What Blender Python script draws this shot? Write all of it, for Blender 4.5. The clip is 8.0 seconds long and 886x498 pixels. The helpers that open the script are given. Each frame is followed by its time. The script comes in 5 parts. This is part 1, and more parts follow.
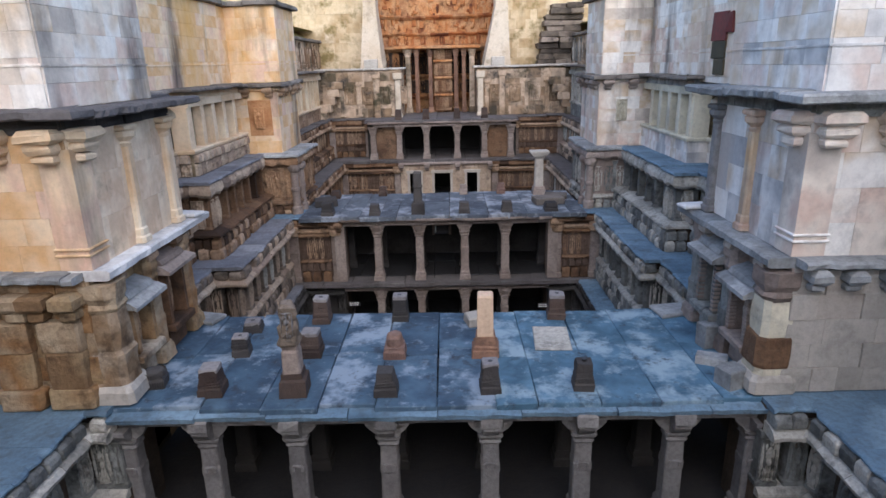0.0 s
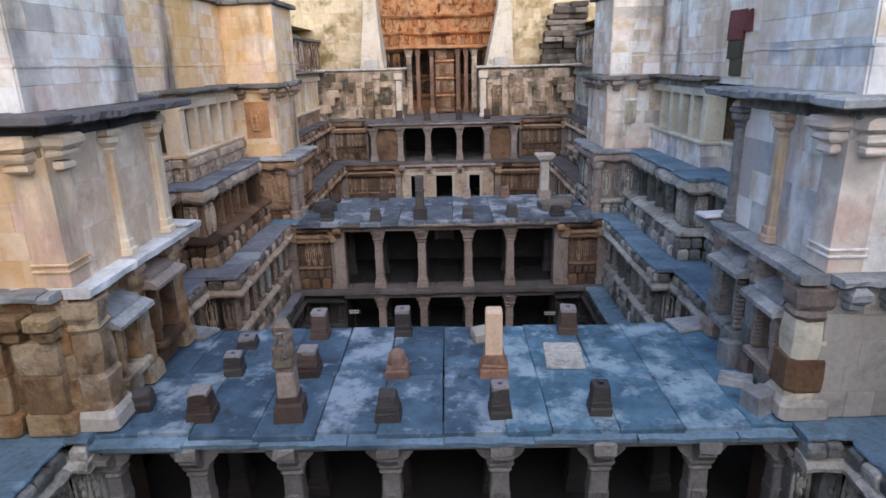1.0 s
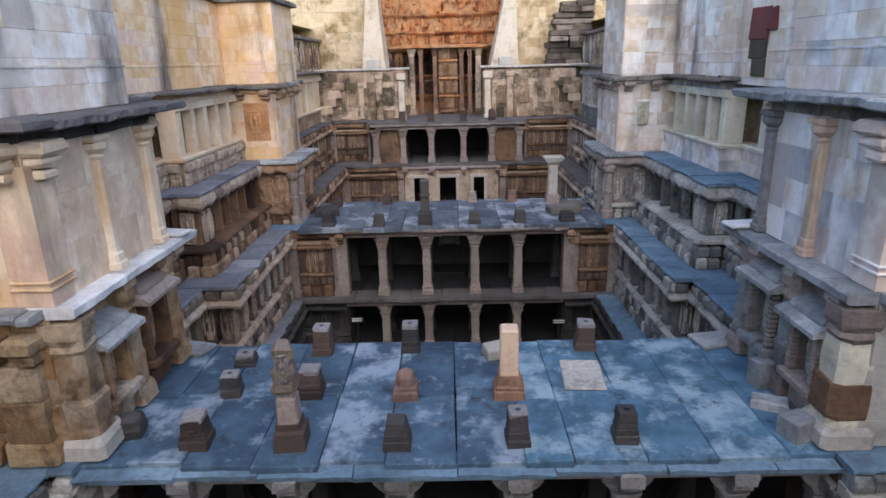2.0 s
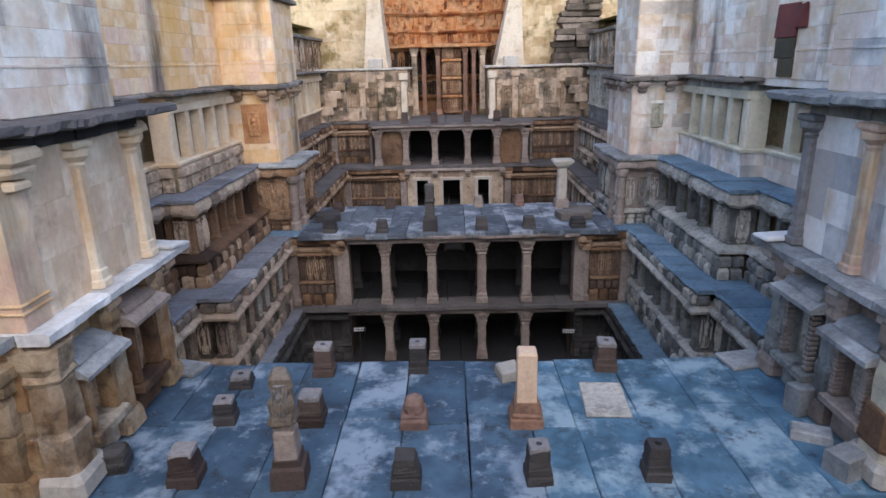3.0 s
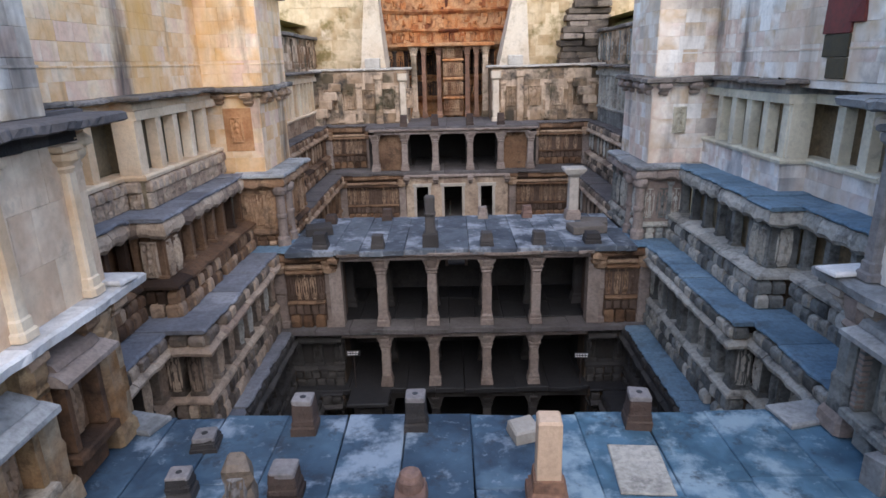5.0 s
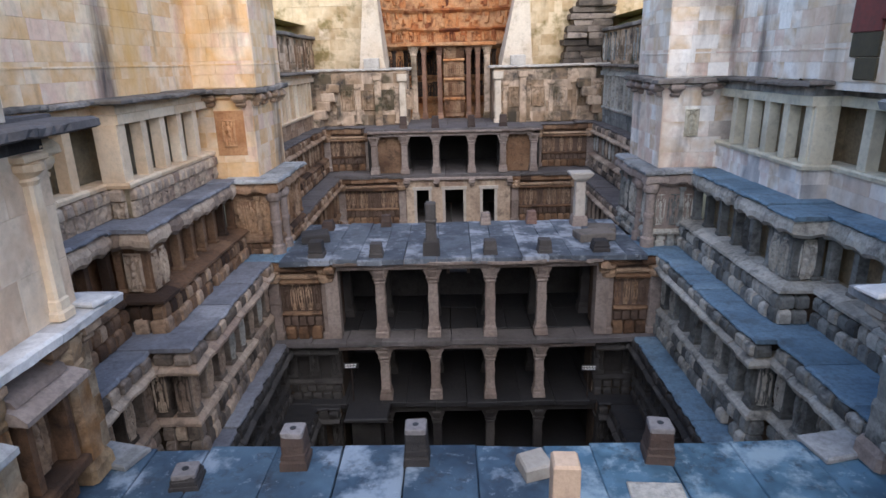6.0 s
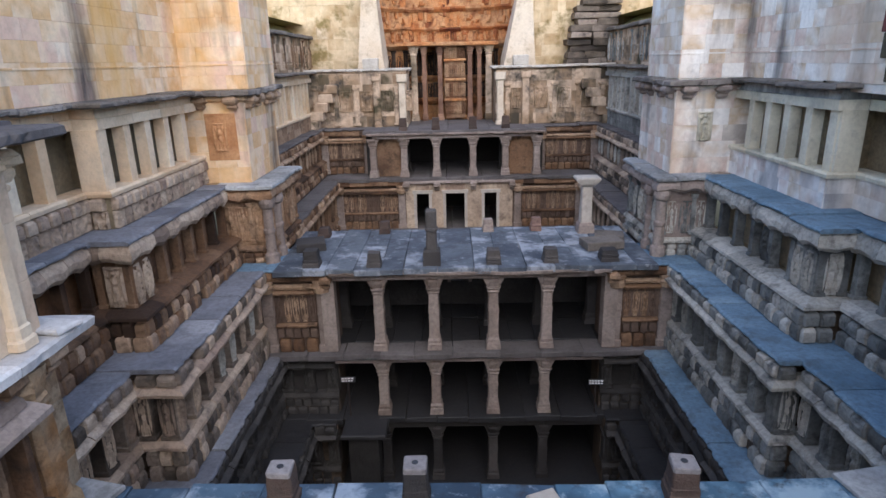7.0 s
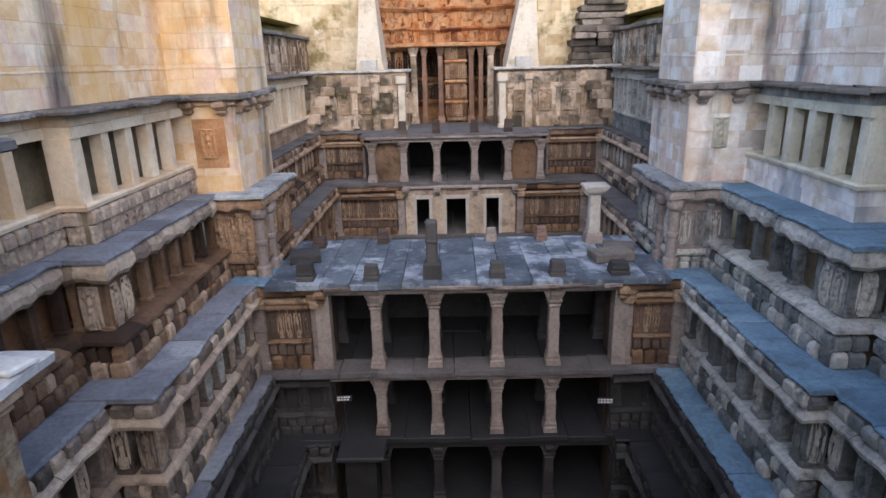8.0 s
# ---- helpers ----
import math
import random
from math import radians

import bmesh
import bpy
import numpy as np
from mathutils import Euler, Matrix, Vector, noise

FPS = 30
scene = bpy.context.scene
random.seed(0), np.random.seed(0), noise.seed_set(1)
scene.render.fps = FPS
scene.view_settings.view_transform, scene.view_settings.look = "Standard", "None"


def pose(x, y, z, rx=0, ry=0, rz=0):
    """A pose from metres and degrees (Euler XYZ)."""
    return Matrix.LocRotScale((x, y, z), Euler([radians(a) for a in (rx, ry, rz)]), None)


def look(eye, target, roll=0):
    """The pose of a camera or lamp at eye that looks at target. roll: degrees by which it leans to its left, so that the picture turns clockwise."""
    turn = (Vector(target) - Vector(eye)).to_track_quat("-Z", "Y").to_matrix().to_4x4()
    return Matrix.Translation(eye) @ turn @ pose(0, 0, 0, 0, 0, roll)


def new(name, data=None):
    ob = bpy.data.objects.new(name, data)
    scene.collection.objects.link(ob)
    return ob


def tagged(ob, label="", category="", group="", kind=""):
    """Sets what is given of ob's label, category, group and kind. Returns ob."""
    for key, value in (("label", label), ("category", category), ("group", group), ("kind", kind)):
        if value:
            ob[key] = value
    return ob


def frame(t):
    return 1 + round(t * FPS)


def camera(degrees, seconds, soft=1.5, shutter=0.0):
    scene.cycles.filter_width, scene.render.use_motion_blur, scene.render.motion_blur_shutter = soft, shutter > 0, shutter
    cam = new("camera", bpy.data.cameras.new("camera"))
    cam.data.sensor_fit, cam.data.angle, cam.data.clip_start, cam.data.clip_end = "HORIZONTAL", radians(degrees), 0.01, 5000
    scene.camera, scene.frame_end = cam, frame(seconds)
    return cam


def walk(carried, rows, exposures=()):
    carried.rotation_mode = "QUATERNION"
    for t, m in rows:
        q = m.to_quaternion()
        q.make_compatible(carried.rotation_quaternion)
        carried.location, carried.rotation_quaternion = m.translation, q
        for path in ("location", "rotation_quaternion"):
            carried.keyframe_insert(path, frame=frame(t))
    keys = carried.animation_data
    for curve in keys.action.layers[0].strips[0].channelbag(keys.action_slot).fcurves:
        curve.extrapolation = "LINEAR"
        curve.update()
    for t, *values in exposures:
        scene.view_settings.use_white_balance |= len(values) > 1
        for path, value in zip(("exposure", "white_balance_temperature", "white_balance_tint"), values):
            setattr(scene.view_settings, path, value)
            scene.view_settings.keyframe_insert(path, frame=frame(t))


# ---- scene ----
cam = camera(72.5, 8.0, soft=1.55)
METRES, EYE, TILT, LEAN, TURN = 8.0, 1.5, 0.0, 0.0, 0.9
ROWS = [
    (0.0, 0.0, 0.0, 0.0, -0.42, -17.14, 1.35),
    (0.5, -0.006, 0.0531, 0.0011, -0.41, -17.14, 1.36),
    (1.0, -0.0144, 0.1089, 0.0023, -0.42, -17.15, 1.35),
    (1.5, -0.026, 0.1627, 0.0032, -0.41, -17.16, 1.36),
    (3.0, -0.0678, 0.3443, 0.0045, -0.37, -17.21, 1.32),
    (3.5, -0.069, 0.4116, 0.0051, -0.35, -17.23, 1.33),
    (4.0, -0.0693, 0.4842, 0.0055, -0.36, -17.24, 1.33),
    (4.5, -0.0691, 0.5491, 0.0052, -0.34, -17.24, 1.33),
    (6.0, -0.0759, 0.7333, 0.0065, -0.34, -17.25, 1.38),
    (6.5, -0.0774, 0.7906, 0.0081, -0.33, -17.27, 1.36),
    (7.0, -0.079, 0.8547, 0.0101, -0.32, -17.28, 1.35),
    (7.5, -0.0795, 0.9196, 0.0123, -0.32, -17.26, 1.37),
    (8.0, -0.0814, 0.9922, 0.0181, -0.31, -17.27, 1.37),
]
walk(cam, [(t, pose(0, 0, EYE, TILT, LEAN, TURN) @ pose(METRES * x, METRES * y, METRES * z, 90 + pitch, roll, yaw)) for t, x, y, z, yaw, pitch, roll in ROWS],
     exposures=[(0, 1.25, 5950, 10), (4.5, 1.28, 5950, 10), (7, 1.35, 5950, 10), (8, 1.41, 5950, 10)])

# ---- world and light ----
SUN_EL, SUN_AZ = 41.0, 168.0
world = bpy.data.worlds.new("sky")
scene.world = world
world.use_nodes = True
wn = world.node_tree
sky = wn.nodes.new("ShaderNodeTexSky")
sky.sky_type, sky.sun_disc = "NISHITA", False
sky.sun_elevation, sky.sun_rotation = radians(SUN_EL), radians(SUN_AZ)
wn.nodes["Background"].inputs["Strength"].default_value = 0.15
wn.links.new(sky.outputs["Color"], wn.nodes["Background"].inputs["Color"])
sun = new("sun", bpy.data.lights.new("sun", "SUN"))
sun.data.energy, sun.data.angle, sun.data.color = 1.2, radians(100), (1.0, 0.78, 0.54)
sun_dir = Vector((math.sin(radians(SUN_AZ)) * math.cos(radians(SUN_EL)), math.cos(radians(SUN_AZ)) * math.cos(radians(SUN_EL)), math.sin(radians(SUN_EL))))
sun.matrix_world = look(sun_dir * 60, (0, 20, 0))


# ---- materials ----
def stone(name, cols, grain=1.0, stain=(0.05, 0.045, 0.04), stain_amt=0.5, bump=0.5, streak=0.0, var=0.35, rough=0.88, patch=0.45, moss=None, lichen=None, fine_amt=1.0, rust=None):
    """Weathered stone: cols is a ramp of base colours picked by patches and by each piece's own random value."""
    m = bpy.data.materials.new(name)
    m.use_nodes = True
    nt = m.node_tree
    N, L = nt.nodes, nt.links
    bsdf = N["Principled BSDF"]
    geo = N.new("ShaderNodeNewGeometry")
    info = N.new("ShaderNodeObjectInfo")

    def noise_tex(scale, detail=4, rough_=0.6, vec=None):
        n = N.new("ShaderNodeTexNoise")
        n.inputs["Scale"].default_value, n.inputs["Detail"].default_value, n.inputs["Roughness"].default_value = scale, detail, rough_
        L.new(vec or geo.outputs["Position"], n.inputs["Vector"])
        return n.outputs["Fac"]

    def maths(op, a, b, clamp=False):
        n = N.new("ShaderNodeMath")
        n.operation, n.use_clamp = op, clamp
        for i, q in enumerate((a, b)):
            if isinstance(q, (int, float)):
                n.inputs[i].default_value = q
            else:
                L.new(q, n.inputs[i])
        return n.outputs[0]

    def mix(fac, a, b, mode="MIX"):
        n = N.new("ShaderNodeMix")
        n.data_type, n.blend_type = "RGBA", mode
        for i, q in ((0, fac), (6, a), (7, b)):
            if isinstance(q, (int, float)):
                n.inputs[i].default_value = q
            elif isinstance(q, tuple):
                n.inputs[i].default_value = (*q, 1)
            else:
                L.new(q, n.inputs[i])
        return n.outputs[2]

    big = noise_tex(patch, 3)
    sel = maths("ADD", maths("MULTIPLY", maths("SUBTRACT", big, 0.5), 1.5), 0.5)
    sel = maths("ADD", sel, maths("MULTIPLY", maths("SUBTRACT", info.outputs["Random"], 0.5), var * 2), True)
    ramp = N.new("ShaderNodeValToRGB")
    L.new(sel, ramp.inputs[0])
    els = ramp.color_ramp.elements
    while len(els) < len(cols):
        els.new(0.5)
    for i, c in enumerate(cols):
        els[i].position, els[i].color = i / (len(cols) - 1), (*c, 1)
    fine = noise_tex(9 * grain, 6, 0.7)
    col = mix(maths("MULTIPLY", maths("SUBTRACT", fine, 0.42, True), 1.5 * fine_amt, True), ramp.outputs[0], stain)
    mid = noise_tex(1.7 * grain, 6, 0.68)
    msk = maths("MULTIPLY", maths("SUBTRACT", mid, 0.52, True), 5.0 * stain_amt, True)
    col = mix(msk, col, stain)
    if streak:
        mp = N.new("ShaderNodeMapping")
        mp.inputs["Scale"].default_value = (0.6, 0.6, 0.11)
        L.new(geo.outputs["Position"], mp.inputs[0])
        s = noise_tex(1.0, 5, 0.6, mp.outputs[0])
        col = mix(maths("MULTIPLY", maths("SUBTRACT", s, 0.545, True), 6.5 * streak, True), col, stain)
    if rust:
        mp = N.new("ShaderNodeMapping")
        mp.inputs["Scale"].default_value, mp.inputs["Location"].default_value = (0.42, 0.42, 0.07), (13.0, 5.0, 2.0)
        L.new(geo.outputs["Position"], mp.inputs[0])
        s = noise_tex(1.0, 4, 0.55, mp.outputs[0])
        col = mix(maths("MULTIPLY", maths("SUBTRACT", s, 0.51, True), 4.5, True), col, rust)
    if moss:
        s = noise_tex(0.8, 5, 0.65)
        col = mix(maths("MULTIPLY", maths("SUBTRACT", s, 0.54, True), 8.0, True), col, moss)
    if lichen:
        own = maths("FRACT", maths("MULTIPLY", info.outputs["Random"], 7.31), 0.0)
        edge = noise_tex(1.05, 9, 0.62)
        lift = maths("ADD", edge, maths("MULTIPLY", maths("SUBTRACT", own, 0.5), 0.16))
        col = mix(maths("MULTIPLY", maths("MULTIPLY", maths("SUBTRACT", lift, 0.5, True), 9.0, True), 0.8), col, lichen)
        s = noise_tex(2.3, 8, 0.7)
        col = mix(maths("MULTIPLY", maths("SUBTRACT", s, 0.55, True), 7.0, True), col, stain)
        s = noise_tex(4.2, 7, 0.75)
        col = mix(maths("MULTIPLY", maths("SUBTRACT", s, 0.58, True), 5.0, True), col, lichen)
    L.new(col, bsdf.inputs["Base Color"])
    bsdf.inputs["Roughness"].default_value = rough
    bsdf.inputs["Specular IOR Level"].default_value = 0.3
    b = N.new("ShaderNodeBump")
    b.inputs["Strength"].default_value, b.inputs["Distance"].default_value = bump, 0.04
    L.new(maths("ADD", noise_tex(14 * grain, 6, 0.7), maths("MULTIPLY", noise_tex(3.5 * grain, 4), 1.6)), b.inputs["Height"])
    L.new(b.outputs[0], bsdf.inputs["Normal"])
    return m


def plain(name, col, rough=0.8, metal=0.0):
    m = bpy.data.materials.new(name)
    m.use_nodes = True
    b = m.node_tree.nodes["Principled BSDF"]
    b.inputs["Base Color"].default_value, b.inputs["Roughness"].default_value, b.inputs["Metallic"].default_value = (*col, 1), rough, metal
    return m


M_CARVED = stone("carved sandstone", [(0.0494, 0.0283, 0.0172), (0.145, 0.0805, 0.0441), (0.204, 0.119, 0.0663), (0.25, 0.157, 0.0949), (0.0987, 0.0566, 0.0337)], stain=(0.026, 0.018, 0.014), stain_amt=0.85, bump=0.7, var=0.45)
M_FIGURE = stone("worn pale carving", [(0.227, 0.141, 0.0838), (0.372, 0.249, 0.157), (0.473, 0.341, 0.233), (0.287, 0.18, 0.114)], stain=(0.03, 0.022, 0.017), stain_amt=0.95, bump=0.6, var=0.45)
M_FIGURE_GREY = stone("worn grey carving", [(0.308, 0.294, 0.257), (0.446, 0.43, 0.376), (0.538, 0.517, 0.46), (0.354, 0.339, 0.297)], stain=(0.035, 0.036, 0.036), stain_amt=0.95, bump=0.6, var=0.45)
M_CARVED_GREY = stone("grey carved sandstone", [(0.0434, 0.0443, 0.0429), (0.13, 0.134, 0.126), (0.218, 0.224, 0.211), (0.321, 0.332, 0.314), (0.087, 0.0905, 0.0857)], stain=(0.022, 0.023, 0.025), stain_amt=1.0, bump=0.7, var=0.28)
# Shade of recesses and crevices is put into this backing colour.
M_BACK_SHADE = stone("backing stone darkened for recess shade", [(0.04, 0.031, 0.024), (0.09, 0.066, 0.047), (0.14, 0.102, 0.072), (0.065, 0.05, 0.038)], stain=(0.02, 0.018, 0.016), stain_amt=0.6, bump=0.7)
M_PANEL = stone("brown panel stone", [(0.0743, 0.0482, 0.0357), (0.126, 0.0861, 0.0646), (0.166, 0.117, 0.0895), (0.0968, 0.0632, 0.0465)], stain=(0.05, 0.034, 0.024), stain_amt=0.55, bump=0.6, var=0.35)
M_RUST = stone("rust stained block", [(0.42, 0.20, 0.085), (0.56, 0.31, 0.15), (0.62, 0.42, 0.25)], stain=(0.22, 0.09, 0.04), stain_amt=0.5, bump=0.5, patch=1.6)
M_CARVED_COOL = stone("blackened grey-brown carved stone", [(0.048, 0.0383, 0.03), (0.138, 0.11, 0.0845), (0.212, 0.171, 0.133), (0.289, 0.233, 0.187), (0.0958, 0.0757, 0.0589)], stain=(0.022, 0.02, 0.019), stain_amt=0.9, bump=0.7, var=0.45)
M_LEDGE_FAR = stone("purplish grey ledge stone", [(0.0828, 0.0743, 0.073), (0.132, 0.12, 0.117), (0.102, 0.0919, 0.0919), (0.176, 0.161, 0.156)], stain_amt=0.5, bump=0.4, var=0.3)
# Darkness from depth is put into this carved stone's colour.
M_DEEP_SHADE = stone("carved stone darkened for depth shade", [(0.0252, 0.0241, 0.0235), (0.0504, 0.0476, 0.0454), (0.0784, 0.0728, 0.0683), (0.0392, 0.037, 0.0353)], stain=(0.02, 0.02, 0.02), stain_amt=0.6, bump=0.6)
M_ASHLAR = stone("golden ashlar", [(0.749, 0.592, 0.441), (0.791, 0.571, 0.343), (0.707, 0.439, 0.215), (0.832, 0.653, 0.45), (0.728, 0.5, 0.372), (0.853, 0.714, 0.548)], stain=(0.05, 0.042, 0.04), stain_amt=0.16, bump=0.25, streak=0.8, var=0.27, patch=0.55, rust=(0.66, 0.37, 0.10), fine_amt=0.35)
M_ASHLAR_CREAM = stone("cream and peach ashlar", [(0.5, 0.44, 0.38), (0.78, 0.7, 0.6), (0.66, 0.5, 0.41), (0.86, 0.8, 0.72), (0.62, 0.48, 0.33), (0.8, 0.76, 0.7), (0.88, 0.85, 0.79)], stain=(0.06, 0.055, 0.055), stain_amt=0.32, bump=0.3, streak=0.75, var=0.45, patch=0.5, rust=(0.60, 0.45, 0.30), fine_amt=0.35)
M_ASHLAR_PALE = stone("pale ashlar", [(0.44, 0.44, 0.44), (0.74, 0.73, 0.7), (0.64, 0.53, 0.47), (0.86, 0.84, 0.8), (0.6, 0.5, 0.38), (0.78, 0.76, 0.72), (0.88, 0.86, 0.82)], stain=(0.06, 0.058, 0.062), stain_amt=0.32, bump=0.3, streak=0.75, var=0.5, patch=0.5, rust=(0.56, 0.43, 0.30), fine_amt=0.35)
M_POST = stone("cream post stone", [(0.62, 0.47, 0.31), (0.78, 0.63, 0.45), (0.66, 0.47, 0.29), (0.84, 0.72, 0.54)], stain_amt=0.2, bump=0.3, fine_amt=0.4, var=0.4)
M_POST_COOL = stone("pale grey post stone", [(0.497, 0.464, 0.361), (0.713, 0.67, 0.528), (0.605, 0.546, 0.405), (0.778, 0.731, 0.59)], stain=(0.05, 0.052, 0.056), stain_amt=0.45, bump=0.3, fine_amt=0.4, var=0.4)
M_PLASTER = stone("pinkish grey plaster", [(0.502, 0.385, 0.261), (0.764, 0.603, 0.426), (0.655, 0.478, 0.329), (0.874, 0.728, 0.551), (0.786, 0.624, 0.445)], stain=(0.22, 0.17, 0.12), stain_amt=0.55, bump=0.4, fine_amt=0.4, var=0.3, patch=0.9, streak=0.3)
M_FRIEZE = stone("blackened pale frieze stone", [(0.16, 0.165, 0.16), (0.46, 0.46, 0.44), (0.62, 0.61, 0.58), (0.30, 0.31, 0.31)], stain=(0.03, 0.034, 0.042), stain_amt=0.9, bump=0.4, streak=0.9, fine_amt=0.6, var=0.4, patch=0.9)
M_BASE_PINK = stone("pinkish grey base stone", [(0.208, 0.153, 0.116), (0.435, 0.332, 0.243), (0.567, 0.451, 0.334), (0.312, 0.225, 0.169)], stain=(0.05, 0.042, 0.042), stain_amt=0.7, bump=0.5, var=0.45)
M_RECESS_RUST = stone("rusty brown recess stone", [(0.17, 0.085, 0.042), (0.32, 0.165, 0.08), (0.24, 0.12, 0.06)], stain=(0.04, 0.022, 0.014), stain_amt=0.6, bump=0.5)
M_RUST_PIER = stone("rusty carved pier stone", [(0.15, 0.08, 0.045), (0.30, 0.18, 0.10), (0.42, 0.28, 0.175), (0.21, 0.11, 0.06)], stain=(0.03, 0.02, 0.015), stain_amt=0.8, bump=0.6, var=0.4)
M_RECESS = stone("dull olive recess stone", [(0.18, 0.14, 0.0825), (0.324, 0.26, 0.165), (0.252, 0.19, 0.11)], stain_amt=0.5, bump=0.5)
M_LEDGE_WARM = stone("brown-grey ledge stone", [(0.10, 0.088, 0.076), (0.19, 0.168, 0.148), (0.14, 0.123, 0.107), (0.30, 0.27, 0.24)], stain_amt=0.7, bump=0.45, var=0.35)
M_SHELF = stone("bright worn shelf stone", [(0.624, 0.612, 0.588), (0.792, 0.78, 0.756), (0.528, 0.516, 0.504), (0.864, 0.852, 0.828)], stain_amt=0.35, bump=0.4, fine_amt=0.5)
M_SLAB_PALE = stone("worn pale grey slab", [(0.0467, 0.0577, 0.0757), (0.0845, 0.1, 0.123), (0.118, 0.138, 0.162), (0.0654, 0.0787, 0.0992), (0.156, 0.177, 0.203)], grain=0.5, stain=(0.05, 0.056, 0.066), stain_amt=0.35, bump=0.3, var=0.35, patch=0.8, rough=0.75, fine_amt=0.5, lichen=(0.33, 0.36, 0.40))
M_OCHRE = stone("ochre stone", [(0.228, 0.141, 0.0723), (0.395, 0.29, 0.167), (0.304, 0.16, 0.0647), (0.471, 0.372, 0.251), (0.266, 0.175, 0.0988), (0.502, 0.426, 0.327)], stain=(0.05, 0.03, 0.018), stain_amt=0.95, bump=0.65, var=0.45)
# M_SLAB, M_SLAB_SEA and M_LEDGE blues include a skylight tint over grey stone.
M_SLAB = stone("weathered grey slab, skylight blue mixed in", [(0.0231, 0.0433, 0.0706), (0.05, 0.0879, 0.134), (0.0769, 0.132, 0.19), (0.0385, 0.0693, 0.11), (0.106, 0.173, 0.237)], grain=0.45, stain=(0.035, 0.042, 0.055), stain_amt=0.4, bump=0.3, var=0.28, patch=0.8, rough=0.75, fine_amt=0.5, lichen=(0.29, 0.355, 0.425))
M_SLAB_SEA = stone("sea-grey weathered slab, skylight tint added", [(0.0331, 0.0718, 0.114), (0.0705, 0.143, 0.213), (0.105, 0.203, 0.291), (0.054, 0.113, 0.169), (0.14, 0.255, 0.347)], grain=0.45, stain=(0.035, 0.045, 0.058), stain_amt=0.4, bump=0.3, var=0.28, patch=0.8, rough=0.75, fine_amt=0.5, lichen=(0.30, 0.40, 0.465))
M_LEDGE = stone("grey ledge stone", [(0.0819, 0.14, 0.194), (0.173, 0.27, 0.356), (0.125, 0.2, 0.273), (0.276, 0.399, 0.497)], stain_amt=0.5, bump=0.4, var=0.3, rough=0.82)
M_LEDGE_DUSK = stone("lavender grey ledge stone", [(0.121, 0.126, 0.147), (0.217, 0.225, 0.253), (0.154, 0.161, 0.182), (0.331, 0.338, 0.361)], stain_amt=0.5, bump=0.4, var=0.35, rough=0.82)
M_LEDGE_PALE = stone("pale ledge stone", [(0.28, 0.289, 0.29), (0.396, 0.408, 0.407), (0.214, 0.225, 0.23), (0.478, 0.489, 0.486)], stain_amt=0.5, bump=0.4, var=0.3)
M_COLUMN = stone("tan column stone", [(0.18, 0.14, 0.115), (0.275, 0.219, 0.188), (0.344, 0.286, 0.25), (0.218, 0.172, 0.146)], stain_amt=0.45, bump=0.45)
M_COLUMN_COOL = stone("grey column stone", [(0.154, 0.147, 0.147), (0.223, 0.216, 0.212), (0.272, 0.26, 0.253), (0.188, 0.178, 0.175)], stain_amt=0.45, bump=0.5)
M_PALE = stone("pale limestone", [(0.361, 0.332, 0.285), (0.494, 0.456, 0.399), (0.418, 0.361, 0.304)], fine_amt=0.5, stain_amt=0.35, bump=0.4, streak=0.15)
# Interior shade of the pavilions is put into this stone's colour.
M_INSIDE_SHADE = stone("inner stone darkened for interior shade", [(0.022, 0.021, 0.02), (0.045, 0.042, 0.04), (0.034, 0.032, 0.03)], stain_amt=0.4, bump=0.4)
M_STUMP = stone("brown pillar stone", [(0.0316, 0.0211, 0.0179), (0.0657, 0.0432, 0.0348), (0.1, 0.0713, 0.058), (0.0448, 0.0295, 0.0247)], stain_amt=0.5, bump=0.6, var=0.5)
M_SKYLIT_TOP = stone("pale stump top, skylight in its colour", [(0.214, 0.202, 0.202), (0.291, 0.273, 0.268), (0.253, 0.234, 0.235)], stain_amt=0.35, bump=0.4)
# Own colour of the stumps; also paints shade on inner and lowest columns.
M_BLACKSTUMP = stone("blackened stump stone, also column shade", [(0.028, 0.027, 0.028), (0.055, 0.051, 0.05), (0.10, 0.092, 0.087)], stain_amt=0.5, bump=0.6, var=0.4)
M_NEWCUT = stone("new cut sandstone", [(0.62, 0.46, 0.32), (0.66, 0.50, 0.36), (0.56, 0.40, 0.27)], stain=(0.35, 0.22, 0.15), stain_amt=0.12, bump=0.25)
M_ROSE = stone("rose sandstone", [(0.19, 0.118, 0.0952), (0.254, 0.164, 0.133), (0.155, 0.0976, 0.0808)], stain_amt=0.45, bump=0.5)
M_PLINTH_RED = stone("reddish worn plinth stone", [(0.14, 0.075, 0.05), (0.24, 0.13, 0.085), (0.32, 0.19, 0.125), (0.17, 0.09, 0.06)], stain_amt=0.5, bump=0.6)
M_ORANGE = stone("orange carved stone", [(0.111, 0.0356, 0.0167), (0.351, 0.124, 0.0431), (0.498, 0.217, 0.0802), (0.518, 0.295, 0.146), (0.221, 0.0773, 0.0305)], stain=(0.05, 0.022, 0.016), stain_amt=0.9, bump=0.7, patch=0.6)
M_CREAM = stone("cream lichened wall", [(0.552, 0.414, 0.24), (0.696, 0.57, 0.384), (0.456, 0.324, 0.174), (0.792, 0.684, 0.528)], grain=0.45, fine_amt=0.5, stain=(0.20, 0.15, 0.085), stain_amt=0.6, bump=0.7, streak=0.5, var=0.15, moss=(0.22, 0.17, 0.07))
